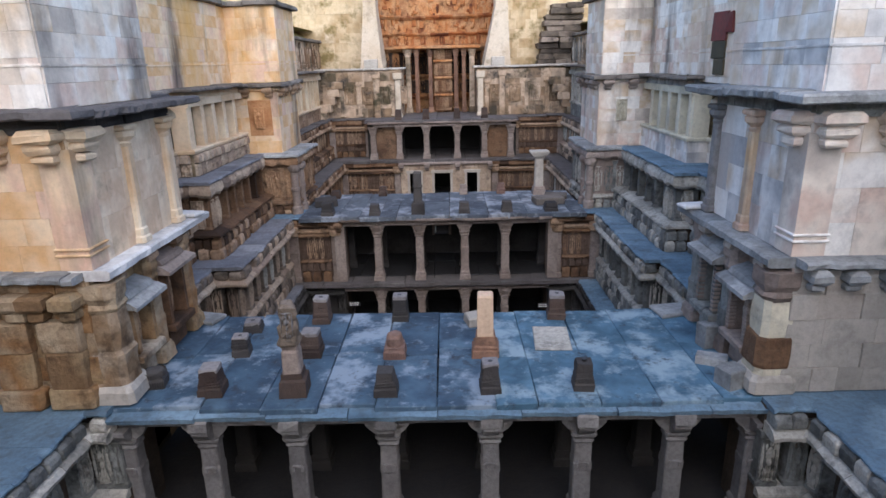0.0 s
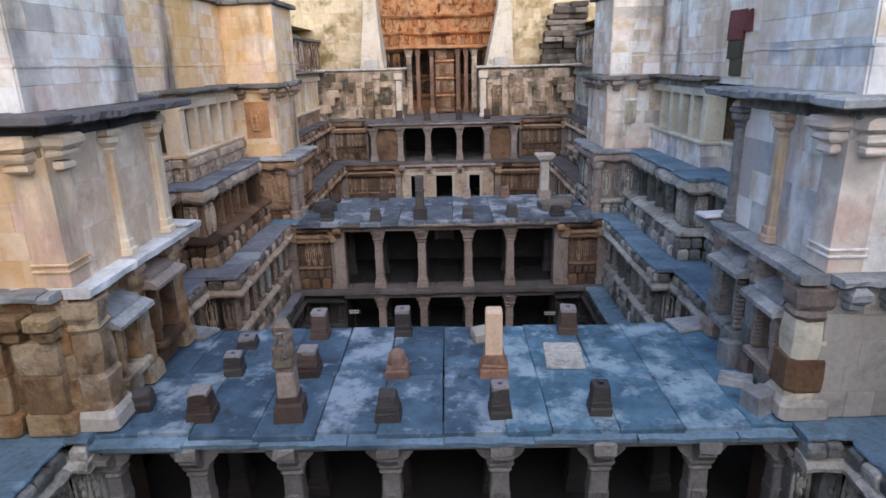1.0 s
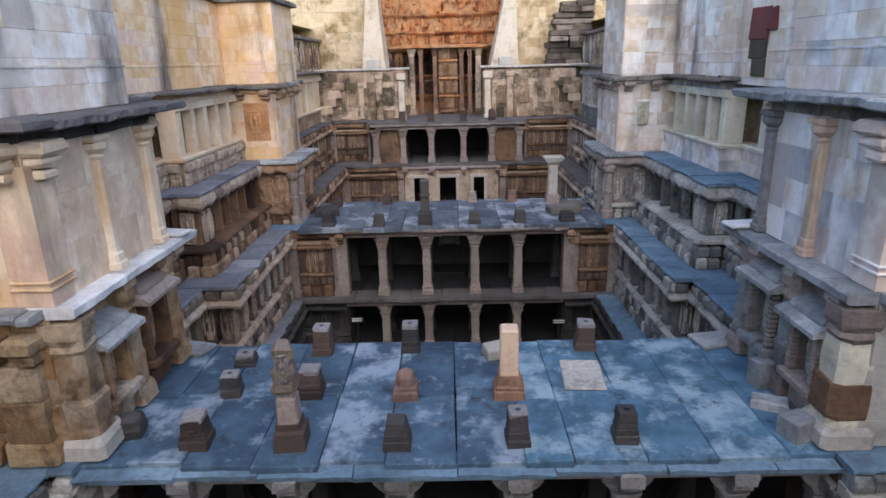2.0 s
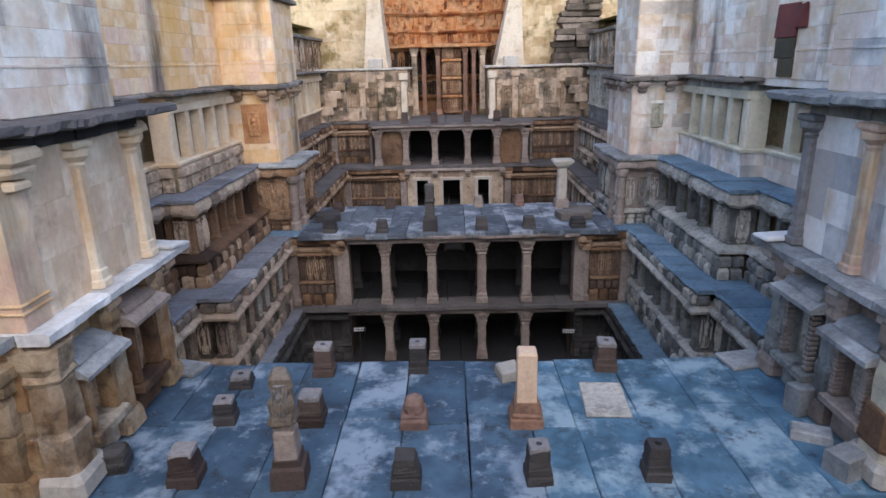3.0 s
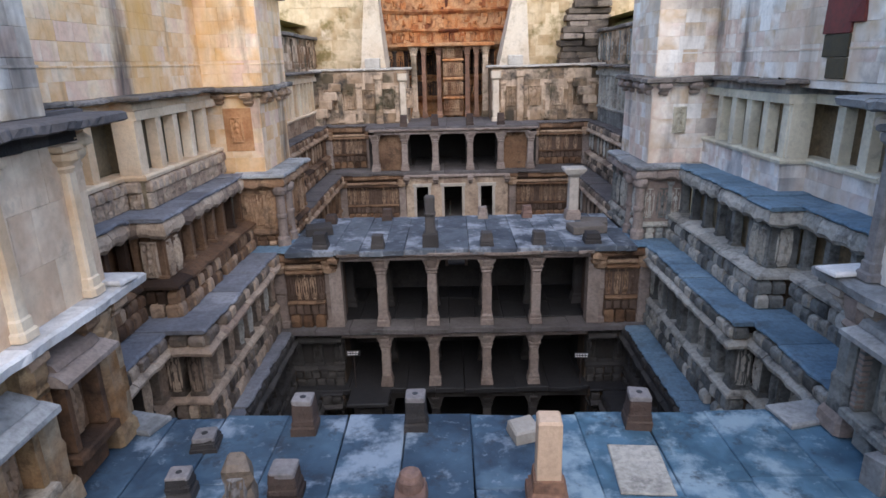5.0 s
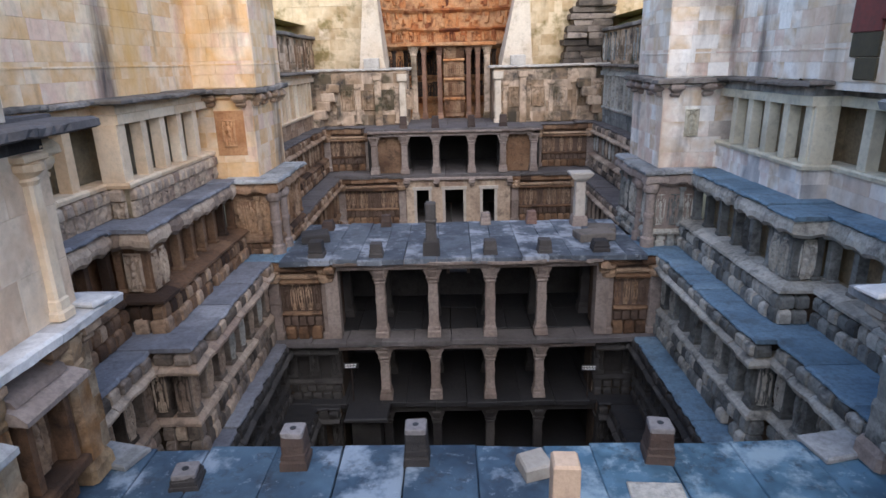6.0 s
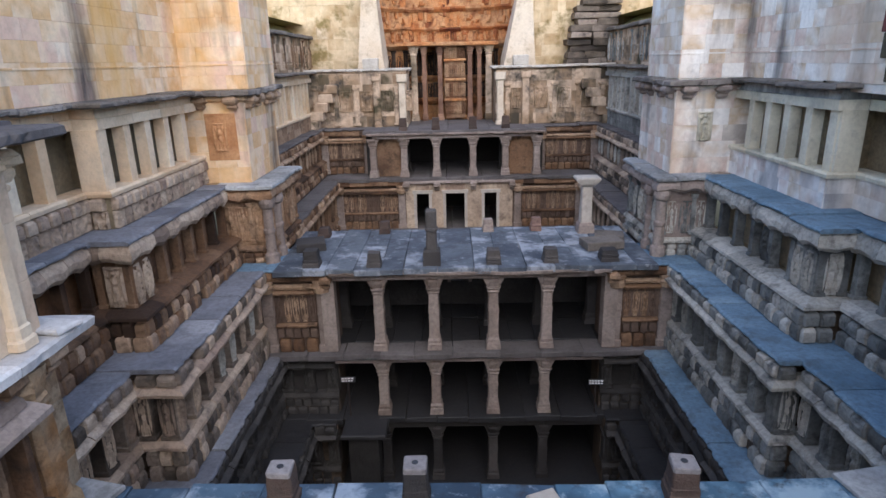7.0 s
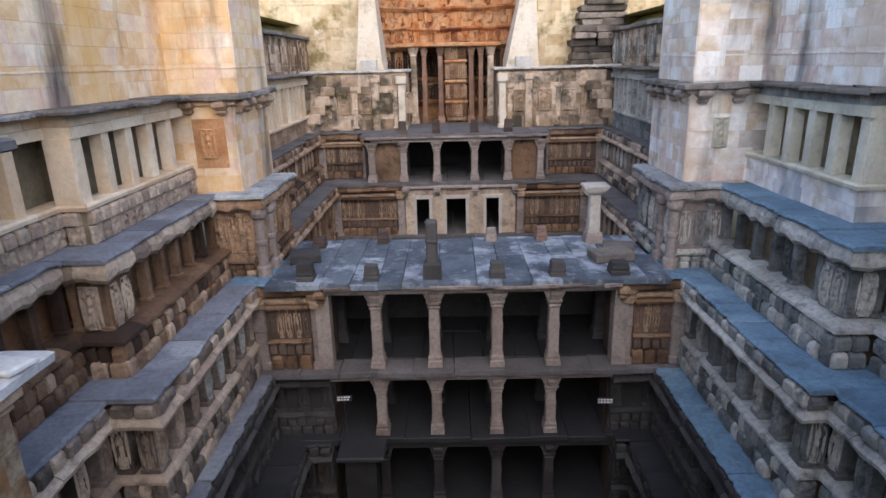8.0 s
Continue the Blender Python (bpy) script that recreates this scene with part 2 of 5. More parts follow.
M_RUIN = stone("mossy ruined stone", [(0.067, 0.0527, 0.0307), (0.322, 0.222, 0.138), (0.625, 0.477, 0.347), (0.116, 0.0894, 0.055)], grain=0.5, fine_amt=0.6, stain_amt=1.3, streak=0.6, bump=0.8, moss=(0.06, 0.052, 0.028))
M_BUTTRESS = stone("stained lime plaster", [(0.5, 0.408, 0.299), (0.629, 0.543, 0.429), (0.521, 0.408, 0.282)], stain=(0.22, 0.17, 0.12), stain_amt=0.7, bump=0.4, streak=0.3, fine_amt=0.5)
M_EARTH = stone("dry grass earth", [(0.30, 0.25, 0.09), (0.42, 0.36, 0.16), (0.36, 0.31, 0.10)], stain=(0.14, 0.13, 0.05), stain_amt=0.4, bump=0.8)
# Shade of the deep and indoor floors is put into this colour.
M_FLOOR_SHADE = stone("floor stone darkened for depth shade", [(0.014, 0.0147, 0.0168), (0.0294, 0.0301, 0.0329), (0.021, 0.0217, 0.0245)], stain_amt=0.3, bump=0.3, rough=0.6)
M_BOARD = plain("black sign board", (0.02, 0.02, 0.022), 0.5)
M_WHITE = plain("white sign paint", (0.75, 0.75, 0.73), 0.6)
M_MOSS = stone("olive stained stone", [(0.042, 0.0364, 0.0238), (0.091, 0.077, 0.0462), (0.063, 0.0532, 0.0336)], stain_amt=0.5, bump=0.4)
M_RED = stone("faded red paint", [(0.133, 0.0315, 0.0294), (0.189, 0.0525, 0.0455), (0.119, 0.042, 0.0385)], stain_amt=0.4, bump=0.2)
M_IRON = plain("rusted iron", (0.06, 0.045, 0.04), 0.7, 0.6)


# ---- mesh helpers ----
class Shape:
    """Vertices and faces gathered for one mesh."""

    def __init__(self):
        self.v, self.f = [], []

    def add(self, verts, faces):
        k = len(self.v)
        self.v.extend(tuple(p) for p in verts)
        self.f.extend(tuple(i + k for i in q) for q in faces)
        return self

    def loft(self, sections):
        n = len(sections[0])
        verts = [p for s in sections for p in s]
        faces = [(i * n + j, i * n + (j + 1) % n, (i + 1) * n + (j + 1) % n, (i + 1) * n + j) for i in range(len(sections) - 1) for j in range(n)]
        faces.append(tuple(reversed(range(n))))
        faces.append(tuple(range((len(sections) - 1) * n, len(sections) * n)))
        return self.add(verts, faces)

    def stack(self, x, y, rows, cut=0.0, rot=0.0):
        """Squarish column: rows of (z, half width x, half width y)."""
        out = []
        for z, a, b in rows:
            c = min(a, b) * cut
            pts = [(a, -b + c), (a, b - c), (a - c, b), (-a + c, b), (-a, b - c), (-a, -b + c), (-a + c, -b), (a - c, -b)] if cut else [(a, -b), (a, b), (-a, b), (-a, -b)]
            cr, sr = math.cos(rot), math.sin(rot)
            out.append([(x + p * cr - q * sr, y + p * sr + q * cr, z) for p, q in pts])
        return self.loft(out)

    def lathe(self, x, y, rows, n=12, squash=1.0):
        return self.loft([[(x + r * math.cos(2 * math.pi * i / n), y + squash * r * math.sin(2 * math.pi * i / n), z) for i in range(n)] for z, r in rows])

    def box(self, x0, x1, y0, y1, z0, z1, bev=0.02):
        a, b, x, y = (x1 - x0) / 2, (y1 - y0) / 2, (x0 + x1) / 2, (y0 + y1) / 2
        e = min(bev, a * 0.5, b * 0.5, (z1 - z0) * 0.4)
        return self.stack(x, y, [(z0, a - e, b - e), (z0 + e, a, b), (z1 - e, a, b), (z1, a - e, b - e)])

    def face_block(self, x0, x1, z0, z1, depth, back=0.1, bev=0.025):
        """A block on a wall: x along it, y out of it."""
        r = lambda e, y: [(x1 - e, y, z0 + e), (x0 + e, y, z0 + e), (x0 + e, y, z1 - e), (x1 - e, y, z1 - e)]
        return self.loft([r(0, -back), r(0, depth - bev), r(bev, depth)])

    def rough(self, amt, scale=3.0, seed=0.0):
        for i, p in enumerate(self.v):
            q = noise.noise_vector(Vector(p) * scale + Vector((seed, seed * 1.7, 0)))
            self.v[i] = (p[0] + q.x * amt, p[1] + q.y * amt, p[2] + q.z * amt)
        return self

    def mesh(self, name, mat, smooth=False):
        me = bpy.data.meshes.new(name)
        me.from_pydata(self.v, [], self.f)
        me.materials.append(mat)
        if smooth:
            me.polygons.foreach_set("use_smooth", [True] * len(me.polygons))
        me.update()
        return me


def part(name, shape, mat, parent, label="", m=None, smooth=False):
    """One mesh object under a thing, a part or a piece of the setting; shape may be a ready mesh that is shared."""
    me = shape if isinstance(shape, bpy.types.Mesh) else shape.mesh(name, mat, smooth)
    ob = new(name, me)
    ob.parent = parent
    if m is not None:
        ob.matrix_basis = m
    if label:
        tagged(ob, label)
    return ob


def thing(name, label, category, m=None, group="", kind=""):
    ob = new(name)
    ob.empty_display_size = 0.2
    if m is not None:
        ob.matrix_basis = m
    return tagged(ob, label, category, group, kind)


def at_wall(p, d, out=0.0, z=0.0, tilt=0.0):
    """Pose on a wall that runs along d with the open side on its right: local y points out of the wall."""
    n = Vector((d[1], -d[0]))
    m = Matrix(((-d[0], n.x, 0, p[0] + n.x * out), (-d[1], n.y, 0, p[1] + n.y * out), (0, 0, 1, z), (0, 0, 0, 1)))
    return m @ Matrix.Rotation(tilt, 4, "Y") if tilt else m


def resample(path, step):
    """Points (x, y, mitre x, mitre y, run) along an open plan line, corners kept."""
    P = [Vector(p) for p in path]
    dirs = [(b - a).normalized() for a, b in zip(P, P[1:])]
    nrm = [Vector((d.y, -d.x)) for d in dirs]
    out, run = [], 0.0
    for i, (a, b) in enumerate(zip(P, P[1:])):
        length = (b - a).length
        k = max(1, int(length / step))
        for j in range(k):
            n = nrm[i]
            if j == 0 and i:
                n = (nrm[i - 1] + nrm[i]) / (1 + nrm[i - 1].dot(nrm[i]))
            q = a.lerp(b, j / k)
            out.append((q.x, q.y, n.x, n.y, run + length * j / k))
        run += length
    out.append((P[-1].x, P[-1].y, nrm[-1].x, nrm[-1].y, run))
    return out


def sweep(path, profile, step=0.4, wear=0.0, cut=None, gap=0.006, scallop=0.0, chips=0.0):
    """Profiles (out, z) carried along a plan line; cut: length of the pieces. Returns shapes."""
    pts = resample(path, step)
    groups, cur, start = [], [], 0.0
    goal = (cut or 1e9) * random.uniform(0.7, 1.2)
    for i, p in enumerate(pts):
        cur.append(p)
        if p[4] - start > goal and i < len(pts) - 2:
            groups.append(cur)
            cur, start = [p], p[4]
            goal = cut * random.uniform(0.7, 1.2)
    groups.append(cur)
    shapes = []
    for g in groups:
        if len(g) < 2:
            continue
        secs = []
        dz = random.uniform(-1, 1) * wear * 0.5
        for k, (x, y, nx, ny, run) in enumerate(g):
            if cut and k in (0, len(g) - 1):
                o = g[1] if k == 0 else g[-2]
                v = Vector((o[0] - x, o[1] - y)).normalized() * gap
                x, y = x + v.x, y + v.y
            row = []
            for o, z in profile:
                w = wear * noise.noise(Vector((x * 1.9 + o, y * 1.9, z * 3.1))) if o > 0 else 0.0
                w += chips * min(0.0, noise.noise(Vector((x * 7.3, y * 7.3, z * 6.0 + 4)))) if o > 0 else 0.0
                w2 = wear * 0.35 * noise.noise(Vector((x * 4.3, y * 4.3 + 9, z * 2))) if o > 0 else 0.0
                hang = scallop * abs(math.sin(math.pi * run / 0.72)) if z < profile[0][1] - 0.15 else 0.0
                row.append((x + nx * (o + w), y + ny * (o + w), z + w2 + dz + hang))
            secs.append(row)
        shapes.append(Shape().loft(secs))
    return shapes


def segments(path, shortest=0.5):
    for a, b in zip(path, path[1:]):
        a, b = Vector(a), Vector(b)
        if (b - a).length >= shortest:
            yield a, (b - a).normalized(), (b - a).length


# ---- carved pieces, each mesh made once and shared ----
def relief_mesh(name, w, h, seed, mat, amp=0.12, nx=23, nz=35, kind="figure"):
    """A carved relief: rounded lumps standing out of a framed field; plain shapes only."""
    rnd = random.Random(seed)
    lumps = []
    if kind == "figure":
        sway = rnd.uniform(-0.06, 0.06)
        lumps += [(0.5 + sway, 0.86, 0.10, 0.055, 0.9), (0.5 + sway, 0.93, 0.07, 0.05, 0.8), (0.5 + sway * 0.6, 0.66, 0.13, 0.14, 1.0), (0.5 - sway, 0.46, 0.14, 0.1, 0.95),
                  (0.43 - sway, 0.22, 0.065, 0.24, 0.85), (0.58 - sway, 0.22, 0.065, 0.24, 0.8), (0.33 + sway, 0.62, 0.04, 0.15, 0.6), (0.69 + sway, 0.62, 0.04, 0.15, 0.6),
                  (0.5, 0.99, 0.42, 0.05, 0.8), (0.5, 0.01, 0.4, 0.05, 0.9),
                  (rnd.uniform(0.22, 0.3), 0.16, 0.06, 0.14, 0.8), (rnd.uniform(0.7, 0.78), 0.16, 0.06, 0.14, 0.75),
                  (0.09, 0.5, 0.07, 0.46, 0.75), (0.91, 0.5, 0.07, 0.46, 0.75), (rnd.uniform(0.22, 0.28), 0.8, 0.06, 0.09, 0.7), (rnd.uniform(0.72, 0.78), 0.8, 0.06, 0.09, 0.65)]
    else:
        for i in range(9):
            lumps.append((rnd.uniform(0.08, 0.92), rnd.uniform(0.1, 0.9), rnd.uniform(0.05, 0.12), rnd.uniform(0.12, 0.3), rnd.uniform(0.5, 1)))
    s = Shape()
    verts, faces = [], []
    for k in range(nz):
        for i in range(nx):
            u, v = i / (nx - 1), k / (nz - 1)
            hgt = 0.0
            for cu, cv, ru, rv, a in lumps:
                q = ((u - cu) / ru) ** 2 + ((v - cv) / rv) ** 2
                if q < 1:
                    hgt = max(hgt, a * math.sqrt(1 - q))
            hgt += 0.1 * noise.noise(Vector((u * 9, v * 14, seed * 3.3)))
            if k in (0, nz - 1) or i in (0, nx - 1):
                hgt = 0.12 if kind == "figure" else 0.5
            verts.append(((0.5 - u) * w, amp * hgt, v * h))
    for k in range(nz - 1):
        for i in range(nx - 1):
            a = k * nx + i
            faces.append((a, a + 1, a + nx + 1, a + nx))
    n = len(verts)
    rim = [i for i in range(nx)] + [k * nx + nx - 1 for k in range(1, nz)] + [(nz - 1) * nx + i for i in range(nx - 2, -1, -1)] + [k * nx for k in range(nz - 2, 0, -1)]
    verts += [(verts[i][0], -0.06, verts[i][2]) for i in rim]
    for j in range(len(rim)):
        faces.append((rim[(j + 1) % len(rim)], rim[j], n + j, n + (j + 1) % len(rim)))
    return s.add(verts, faces).mesh(name, mat, True)


FIGS = {}


def figure(h, mat, seed, w=0.46):
    key = (round(h, 1), mat.name, seed, w)
    if key not in FIGS:
        FIGS[key] = relief_mesh("carved_panel", w, round(h, 1), seed + 1, mat)
    return FIGS[key]


def pilaster_mesh(h, w, mat):
    key = ("pil", round(h, 2), w, mat.name)
    if key not in FIGS:
        a = w / 2
        FIGS[key] = Shape().stack(0, -0.06, [(0, a * 1.5, 0.17), (0.1, a * 1.5, 0.17), (0.13, a, 0.14), (h * 0.45, a, 0.135), (h * 0.48, a * 1.2, 0.15), (h * 0.52, a * 1.2, 0.15),
                                            (h * 0.55, a * 0.95, 0.13), (h - 0.16, a * 0.95, 0.13), (h - 0.1, a * 1.6, 0.18), (h, a * 1.7, 0.2)], cut=0.25).mesh("pilaster", mat)
    return FIGS[key]


def moulding_mesh(w, h, d, mat, seed):
    key = ("mld", w, h, d, mat.name, seed)
    if key not in FIGS:
        rows = [(0, d * 0.85, 0.98), (h * 0.07, d, 1.0), (h * 0.5, d * 1.05, 1.0), (h * 0.78, d * 0.98, 0.98), (h * 0.93, d * 0.75, 0.86), (h, d * 0.4, 0.7)]
        a = w / 2 - 0.012
        FIGS[key] = Shape().loft([[(a * q, -0.15, z), (a * q * 0.97, y * 0.7, z), (a * q * 0.84, y, z), (-a * q * 0.84, y, z), (-a * q * 0.97, y * 0.7, z), (-a * q, -0.15, z)] for z, y, q in rows]).rough(0.02, 5, seed).mesh("moulding_block", mat)
    return FIGS[key]


BLOCKS = {}


def block_mesh(w, h, mat):
    key = (w, h, mat.name)
    if key not in BLOCKS:
        BLOCKS[key] = Shape().face_block(-w / 2 + 0.002, w / 2 - 0.002, 0.0015, h - 0.0015, 0.03, 0.12, 0.005).mesh("stone_block", mat)
    return BLOCKS[key]


def ashlar(parent, path, z0, z1, mat, course=0.42, proud=0.005, shortest=0.4):
    """Separate squared stones in courses on each straight length of a wall."""
    n = max(1, round((z1 - z0) / course))
    h = round((z1 - z0) / n, 3)
    for a, d, length in segments(path, shortest):
        for k in range(n):
            x = 0.0
            while x < length - 0.05:
                w = random.choice((0.5, 0.6, 0.7, 0.85, 1.0))
                if x + w > length - 0.25:
                    w = round(length - x, 3)
                m = at_wall(a + d * (x + w / 2), d, random.uniform(0, proud), z0 + k * h)
                part("stone_block", block_mesh(w, h, mat), mat, parent, m=m)
                x += w


def wall_body(name, path, z0, z1, mat, label, thick=1.2, profile=None):
    s = sweep(path, profile or [(-thick, z0), (0, z0), (0, z1), (-thick, z1)], step=50)[0]
    ob = new(name, s.mesh(name, mat))
    return tagged(ob, label, "wall", kind="structure")


def ledge_runs(path, over):
    """Cut a plan line at its short steps: the run nearer the court passes over, the other butts against it."""
    P = [Vector(p) for p in path]
    runs, cur = [], [P[0]]
    for i, (a, b) in enumerate(zip(P, P[1:])):
        if 0 < i < len(P) - 2 and (b - a).length < 1.3:
            d = (a - P[i - 1]).normalized()
            outer_first = Vector((d.y, -d.x)).dot(a - b) > 0
            runs.append(cur[:-1] + [a + d * over if outer_first else a - d * (over - 0.09)])
            cur = [b + d * (over - 0.09) if outer_first else b - d * over]
        else:
            cur.append(b)
    return runs + [cur]


def ledge(parent, path, z, over, mat, thick=0.15, depth=2.0, wear=0.06, cut=1.3, chips=0.1):
    prof = [(-depth, z - thick), (over - 0.05, z - thick), (over, z - thick + 0.03), (over, z - 0.04), (over - 0.05, z), (-depth, z)]
    for run in ledge_runs(path, over) if depth > 1.2 else [path]:
        for s in sweep(run, prof, 0.11, wear, cut, chips=chips):
            part("ledge_slab", s, mat, parent)


def cornice(parent, path, z, over, mat, h=0.42, wear=0.05):
    prof = [(-0.06, z), (over - 0.05, z), (over + 0.0, z - h * 0.15), (over + 0.05, z - h * 0.5), (over + 0.06, z - h * 0.8), (over - 0.02, z - h), (0.0, z - h * 0.9), (-0.06, z - h * 0.9)]
    for s in sweep(path, prof, 0.12, wear, 0.72, scallop=0.09 if h > 0.35 else 0.0):
        part("cornice_block", s, mat, parent)


def carved_band(parent, path, z0, z1, mat, pitch=0.54, inset=0.12, gaps=0.12, out=0.0, posts=False):
    """Reliefs between small pilasters, side by side."""
    h = z1 - z0
    for a, d, length in segments(path):
        k = max(1, round((length - 2 * inset) / pitch))
        step = (length - 2 * inset) / k
        if posts:
            key = ("post", round(h, 2), mat.name)
            if key not in FIGS:
                FIGS[key] = Shape().stack(0, -0.08, [(0, 0.12, 0.16), (0.08, 0.12, 0.16), (0.1, 0.095, 0.13), (h - 0.12, 0.09, 0.125), (h - 0.08, 0.13, 0.17), (h, 0.13, 0.17)], cut=0.12).rough(0.012, 5).mesh("post", mat)
            for i in range(k + 1):
                part("post", FIGS[key], mat, parent, m=at_wall(a + d * (inset + i * step), d, out + 0.14, z0, random.uniform(-0.012, 0.012)))
        for i in range(0 if posts else k + 1):
            if i in (0, k) or i % 2 == 0 or random.random() < 0.25:
                part("pilaster", pilaster_mesh(h, 0.13 if out == 0 else random.choice((0.07, 0.11)), mat), mat, parent, m=at_wall(a + d * (inset + i * step), d, out + (0.08 if out else 0.0), z0))
        fms = {M_CARVED: (M_FIGURE, M_CARVED), M_CARVED_GREY: (M_FIGURE_GREY, M_FIGURE_GREY, M_CARVED_GREY), M_CARVED_COOL: (M_FIGURE_GREY, M_FIGURE_GREY, M_CARVED_COOL)}.get(mat, (mat,))
        for i in range(k):
            if random.random() < gaps:
                continue
            fm = random.choice(fms)
            me = figure(h * random.choice((0.8, 0.9)), fm, random.randrange(9), 0.29 if pitch < 0.4 else random.choice((0.36, 0.44)))
            part("carved_panel", me, fm, parent, m=at_wall(a + d * (inset + (i + 0.5) * step), d, out - random.uniform(0, 0.05), z0 + 0.02, random.uniform(-0.03, 0.03)))


PALER = {M_CARVED: M_FIGURE, M_CARVED_GREY: M_FIGURE_GREY, M_CARVED_COOL: M_BASE_PINK}


def block_row(parent, path, z, h, out, w, mat, missing=0.02):
    """A course of rounded blocks side by side, each a little different."""
    P = [Vector(p) for p in path]
    turn = [0.0] * len(P)
    for i in range(1, len(P) - 1):
        u, v = (P[i] - P[i - 1]).normalized(), (P[i + 1] - P[i]).normalized()
        turn[i] = u.x * v.y - u.y * v.x
    reach = out + 0.1
    for j in range(len(P) - 1):
        d = (P[j + 1] - P[j]).normalized()
        a = P[j] - d * reach * turn[j]
        length = (P[j + 1] + d * reach * turn[j + 1] - a).dot(d)
        if length < 0.2:
            continue
        k = max(1, round((length - 0.06) / w))
        for i in range(k):
            if random.random() < missing:
                continue
            grow = Matrix.Diagonal((random.uniform(0.9, 1.08) * (length - 0.06) / k / w, random.uniform(0.8, 1.2), random.uniform(0.86, 1.06), 1))
            mt = mat if random.random() < 0.7 else PALER.get(mat, mat)
            part("moulding_block", moulding_mesh(w, round(h, 3), 0.13, mt, random.randrange(4)), mt, parent,
                 m=at_wall(a + d * (0.03 + (i + 0.5) * (length - 0.06) / k), d, out, z, random.uniform(-0.04, 0.04)) @ grow)


def moulded_base(parent, path, z0, mat, proud=0.3, h=0.7):
    """Two courses of rounded blocks before a backing painted shade-dark, under a sloping sill."""
    dark = M_BACK_SHADE if mat is not M_DEEP_SHADE else M_DEEP_SHADE
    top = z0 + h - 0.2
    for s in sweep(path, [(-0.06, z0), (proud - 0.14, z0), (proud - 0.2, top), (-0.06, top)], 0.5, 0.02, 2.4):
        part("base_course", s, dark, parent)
    o = max(proud, 0.14)
    for s in sweep(path, [(-0.3, top), (o - 0.1, top), (o, top + 0.03), (o - 0.01, top + 0.1), (o * 0.35, top + 0.19), (-0.3, top + 0.2)], 0.25, 0.035, 1.3):
        part("sill", s, PALER.get(mat, mat) if mat is not M_CARVED else M_CARVED, parent)
    rh = (h - 0.2) / 2
    block_row(parent, path, z0, rh, proud - 0.11, 0.36, mat)
    block_row(parent, path, z0 + rh, rh * 0.96, proud - 0.16, 0.32, mat)


def niche_band(parent, path, z0, z1, mat, pitch=0.92, rec=-0.3, extra=0.3):
    """Square piers with a carved figure each, and dark recesses between them."""
    h = z1 - z0
    fms = {M_CARVED: (M_FIGURE, M_CARVED), M_CARVED_GREY: (M_FIGURE_GREY, M_FIGURE_GREY, M_CARVED_GREY), M_CARVED_COOL: (M_FIGURE_GREY, M_BASE_PINK, M_BASE_PINK)}.get(mat, (mat,))
    key = ("pier", round(h, 2), mat.name)
    if key not in FIGS:
        FIGS[key] = Shape().stack(0, -0.16, [(0, 0.23, 0.2), (0.1, 0.23, 0.2), (0.13, 0.2, 0.17), (h - 0.2, 0.19, 0.165), (h - 0.15, 0.24, 0.2), (h, 0.26, 0.22)], cut=0.1).rough(0.015, 5).mesh("carved_pier", mat)
    for a, d, length in segments(path):
        k = max(1, round((length - 0.44) / pitch))
        for i in range(k + 1):
            q = a + d * (0.22 + i * (length - 0.44) / k)
            m = at_wall(q, d, 0, z0, random.uniform(-0.01, 0.01))
            part("carved_pier", FIGS[key], mat, parent, m=m)
            fm = random.choice(fms)
            part("carved_panel", figure(h * 0.78, fm, random.randrange(9), 0.36), fm, parent, m=m @ Matrix.Translation((0, -0.025, 0.12)))
            if i < k and random.random() < extra:
                q = q + d * ((length - 0.44) / k / 2)
                fm = random.choice(fms)
                part("carved_panel", figure(h * 0.7, fm, random.randrange(9), 0.29), fm, parent, m=at_wall(q, d, rec - 0.02, z0 + 0.02))


def carved_tier(name, path, z0, z1, mat, ledge_mat, label, over=0.3, base=0.3, base_h=0.95, ledge_depth=2.0, posts=False, rec=-0.3, pitch=0.92, recess=None):
    lo, hi = z0 + base_h - 0.03, z1 - (0.56 if posts else 0.66)
    # Unless recess is given, the body's colour stands in for recess shade.
    body = wall_body(name, path, 0, 0, recess or M_BACK_SHADE, label, profile=[(-1.3, z0 - 0.3), (0, z0 - 0.3), (0, lo), (rec, lo), (rec, hi), (0, hi), (0, z1 - 0.1), (-1.3, z1 - 0.1)])
    ledge(body, path, z1, over, ledge_mat, thick=0.11, depth=ledge_depth)
    pale = PALER.get(mat, mat)
    if posts:
        cornice(body, path, z1 - 0.11, over - 0.05, M_BASE_PINK if mat is M_CARVED else pale, h=0.5)
        carved_band(body, path, z0 + base_h, z1 - 0.56, mat, pitch, gaps=0.8, out=-0.2, posts=True)
    else:
        block_row(body, path, z1 - 0.41, 0.3, over - 0.1, 0.42, mat, 0.03)
        for s in sweep(path, [(-0.06, z1 - 0.39), (over - 0.1, z1 - 0.39), (over + 0.05, z1 - 0.45), (over + 0.13, z1 - 0.55), (over + 0.12, z1 - 0.63), (over, z1 - 0.66), (-0.06, z1 - 0.61)], 0.16, 0.05, 0.95, scallop=0.035):
            part("eave_stone", s, pale, body)
        niche_band(body, path, z0 + base_h, z1 - 0.64, mat, pitch, rec)
    moulded_base(body, path, z0, mat, base, base_h)
    return body


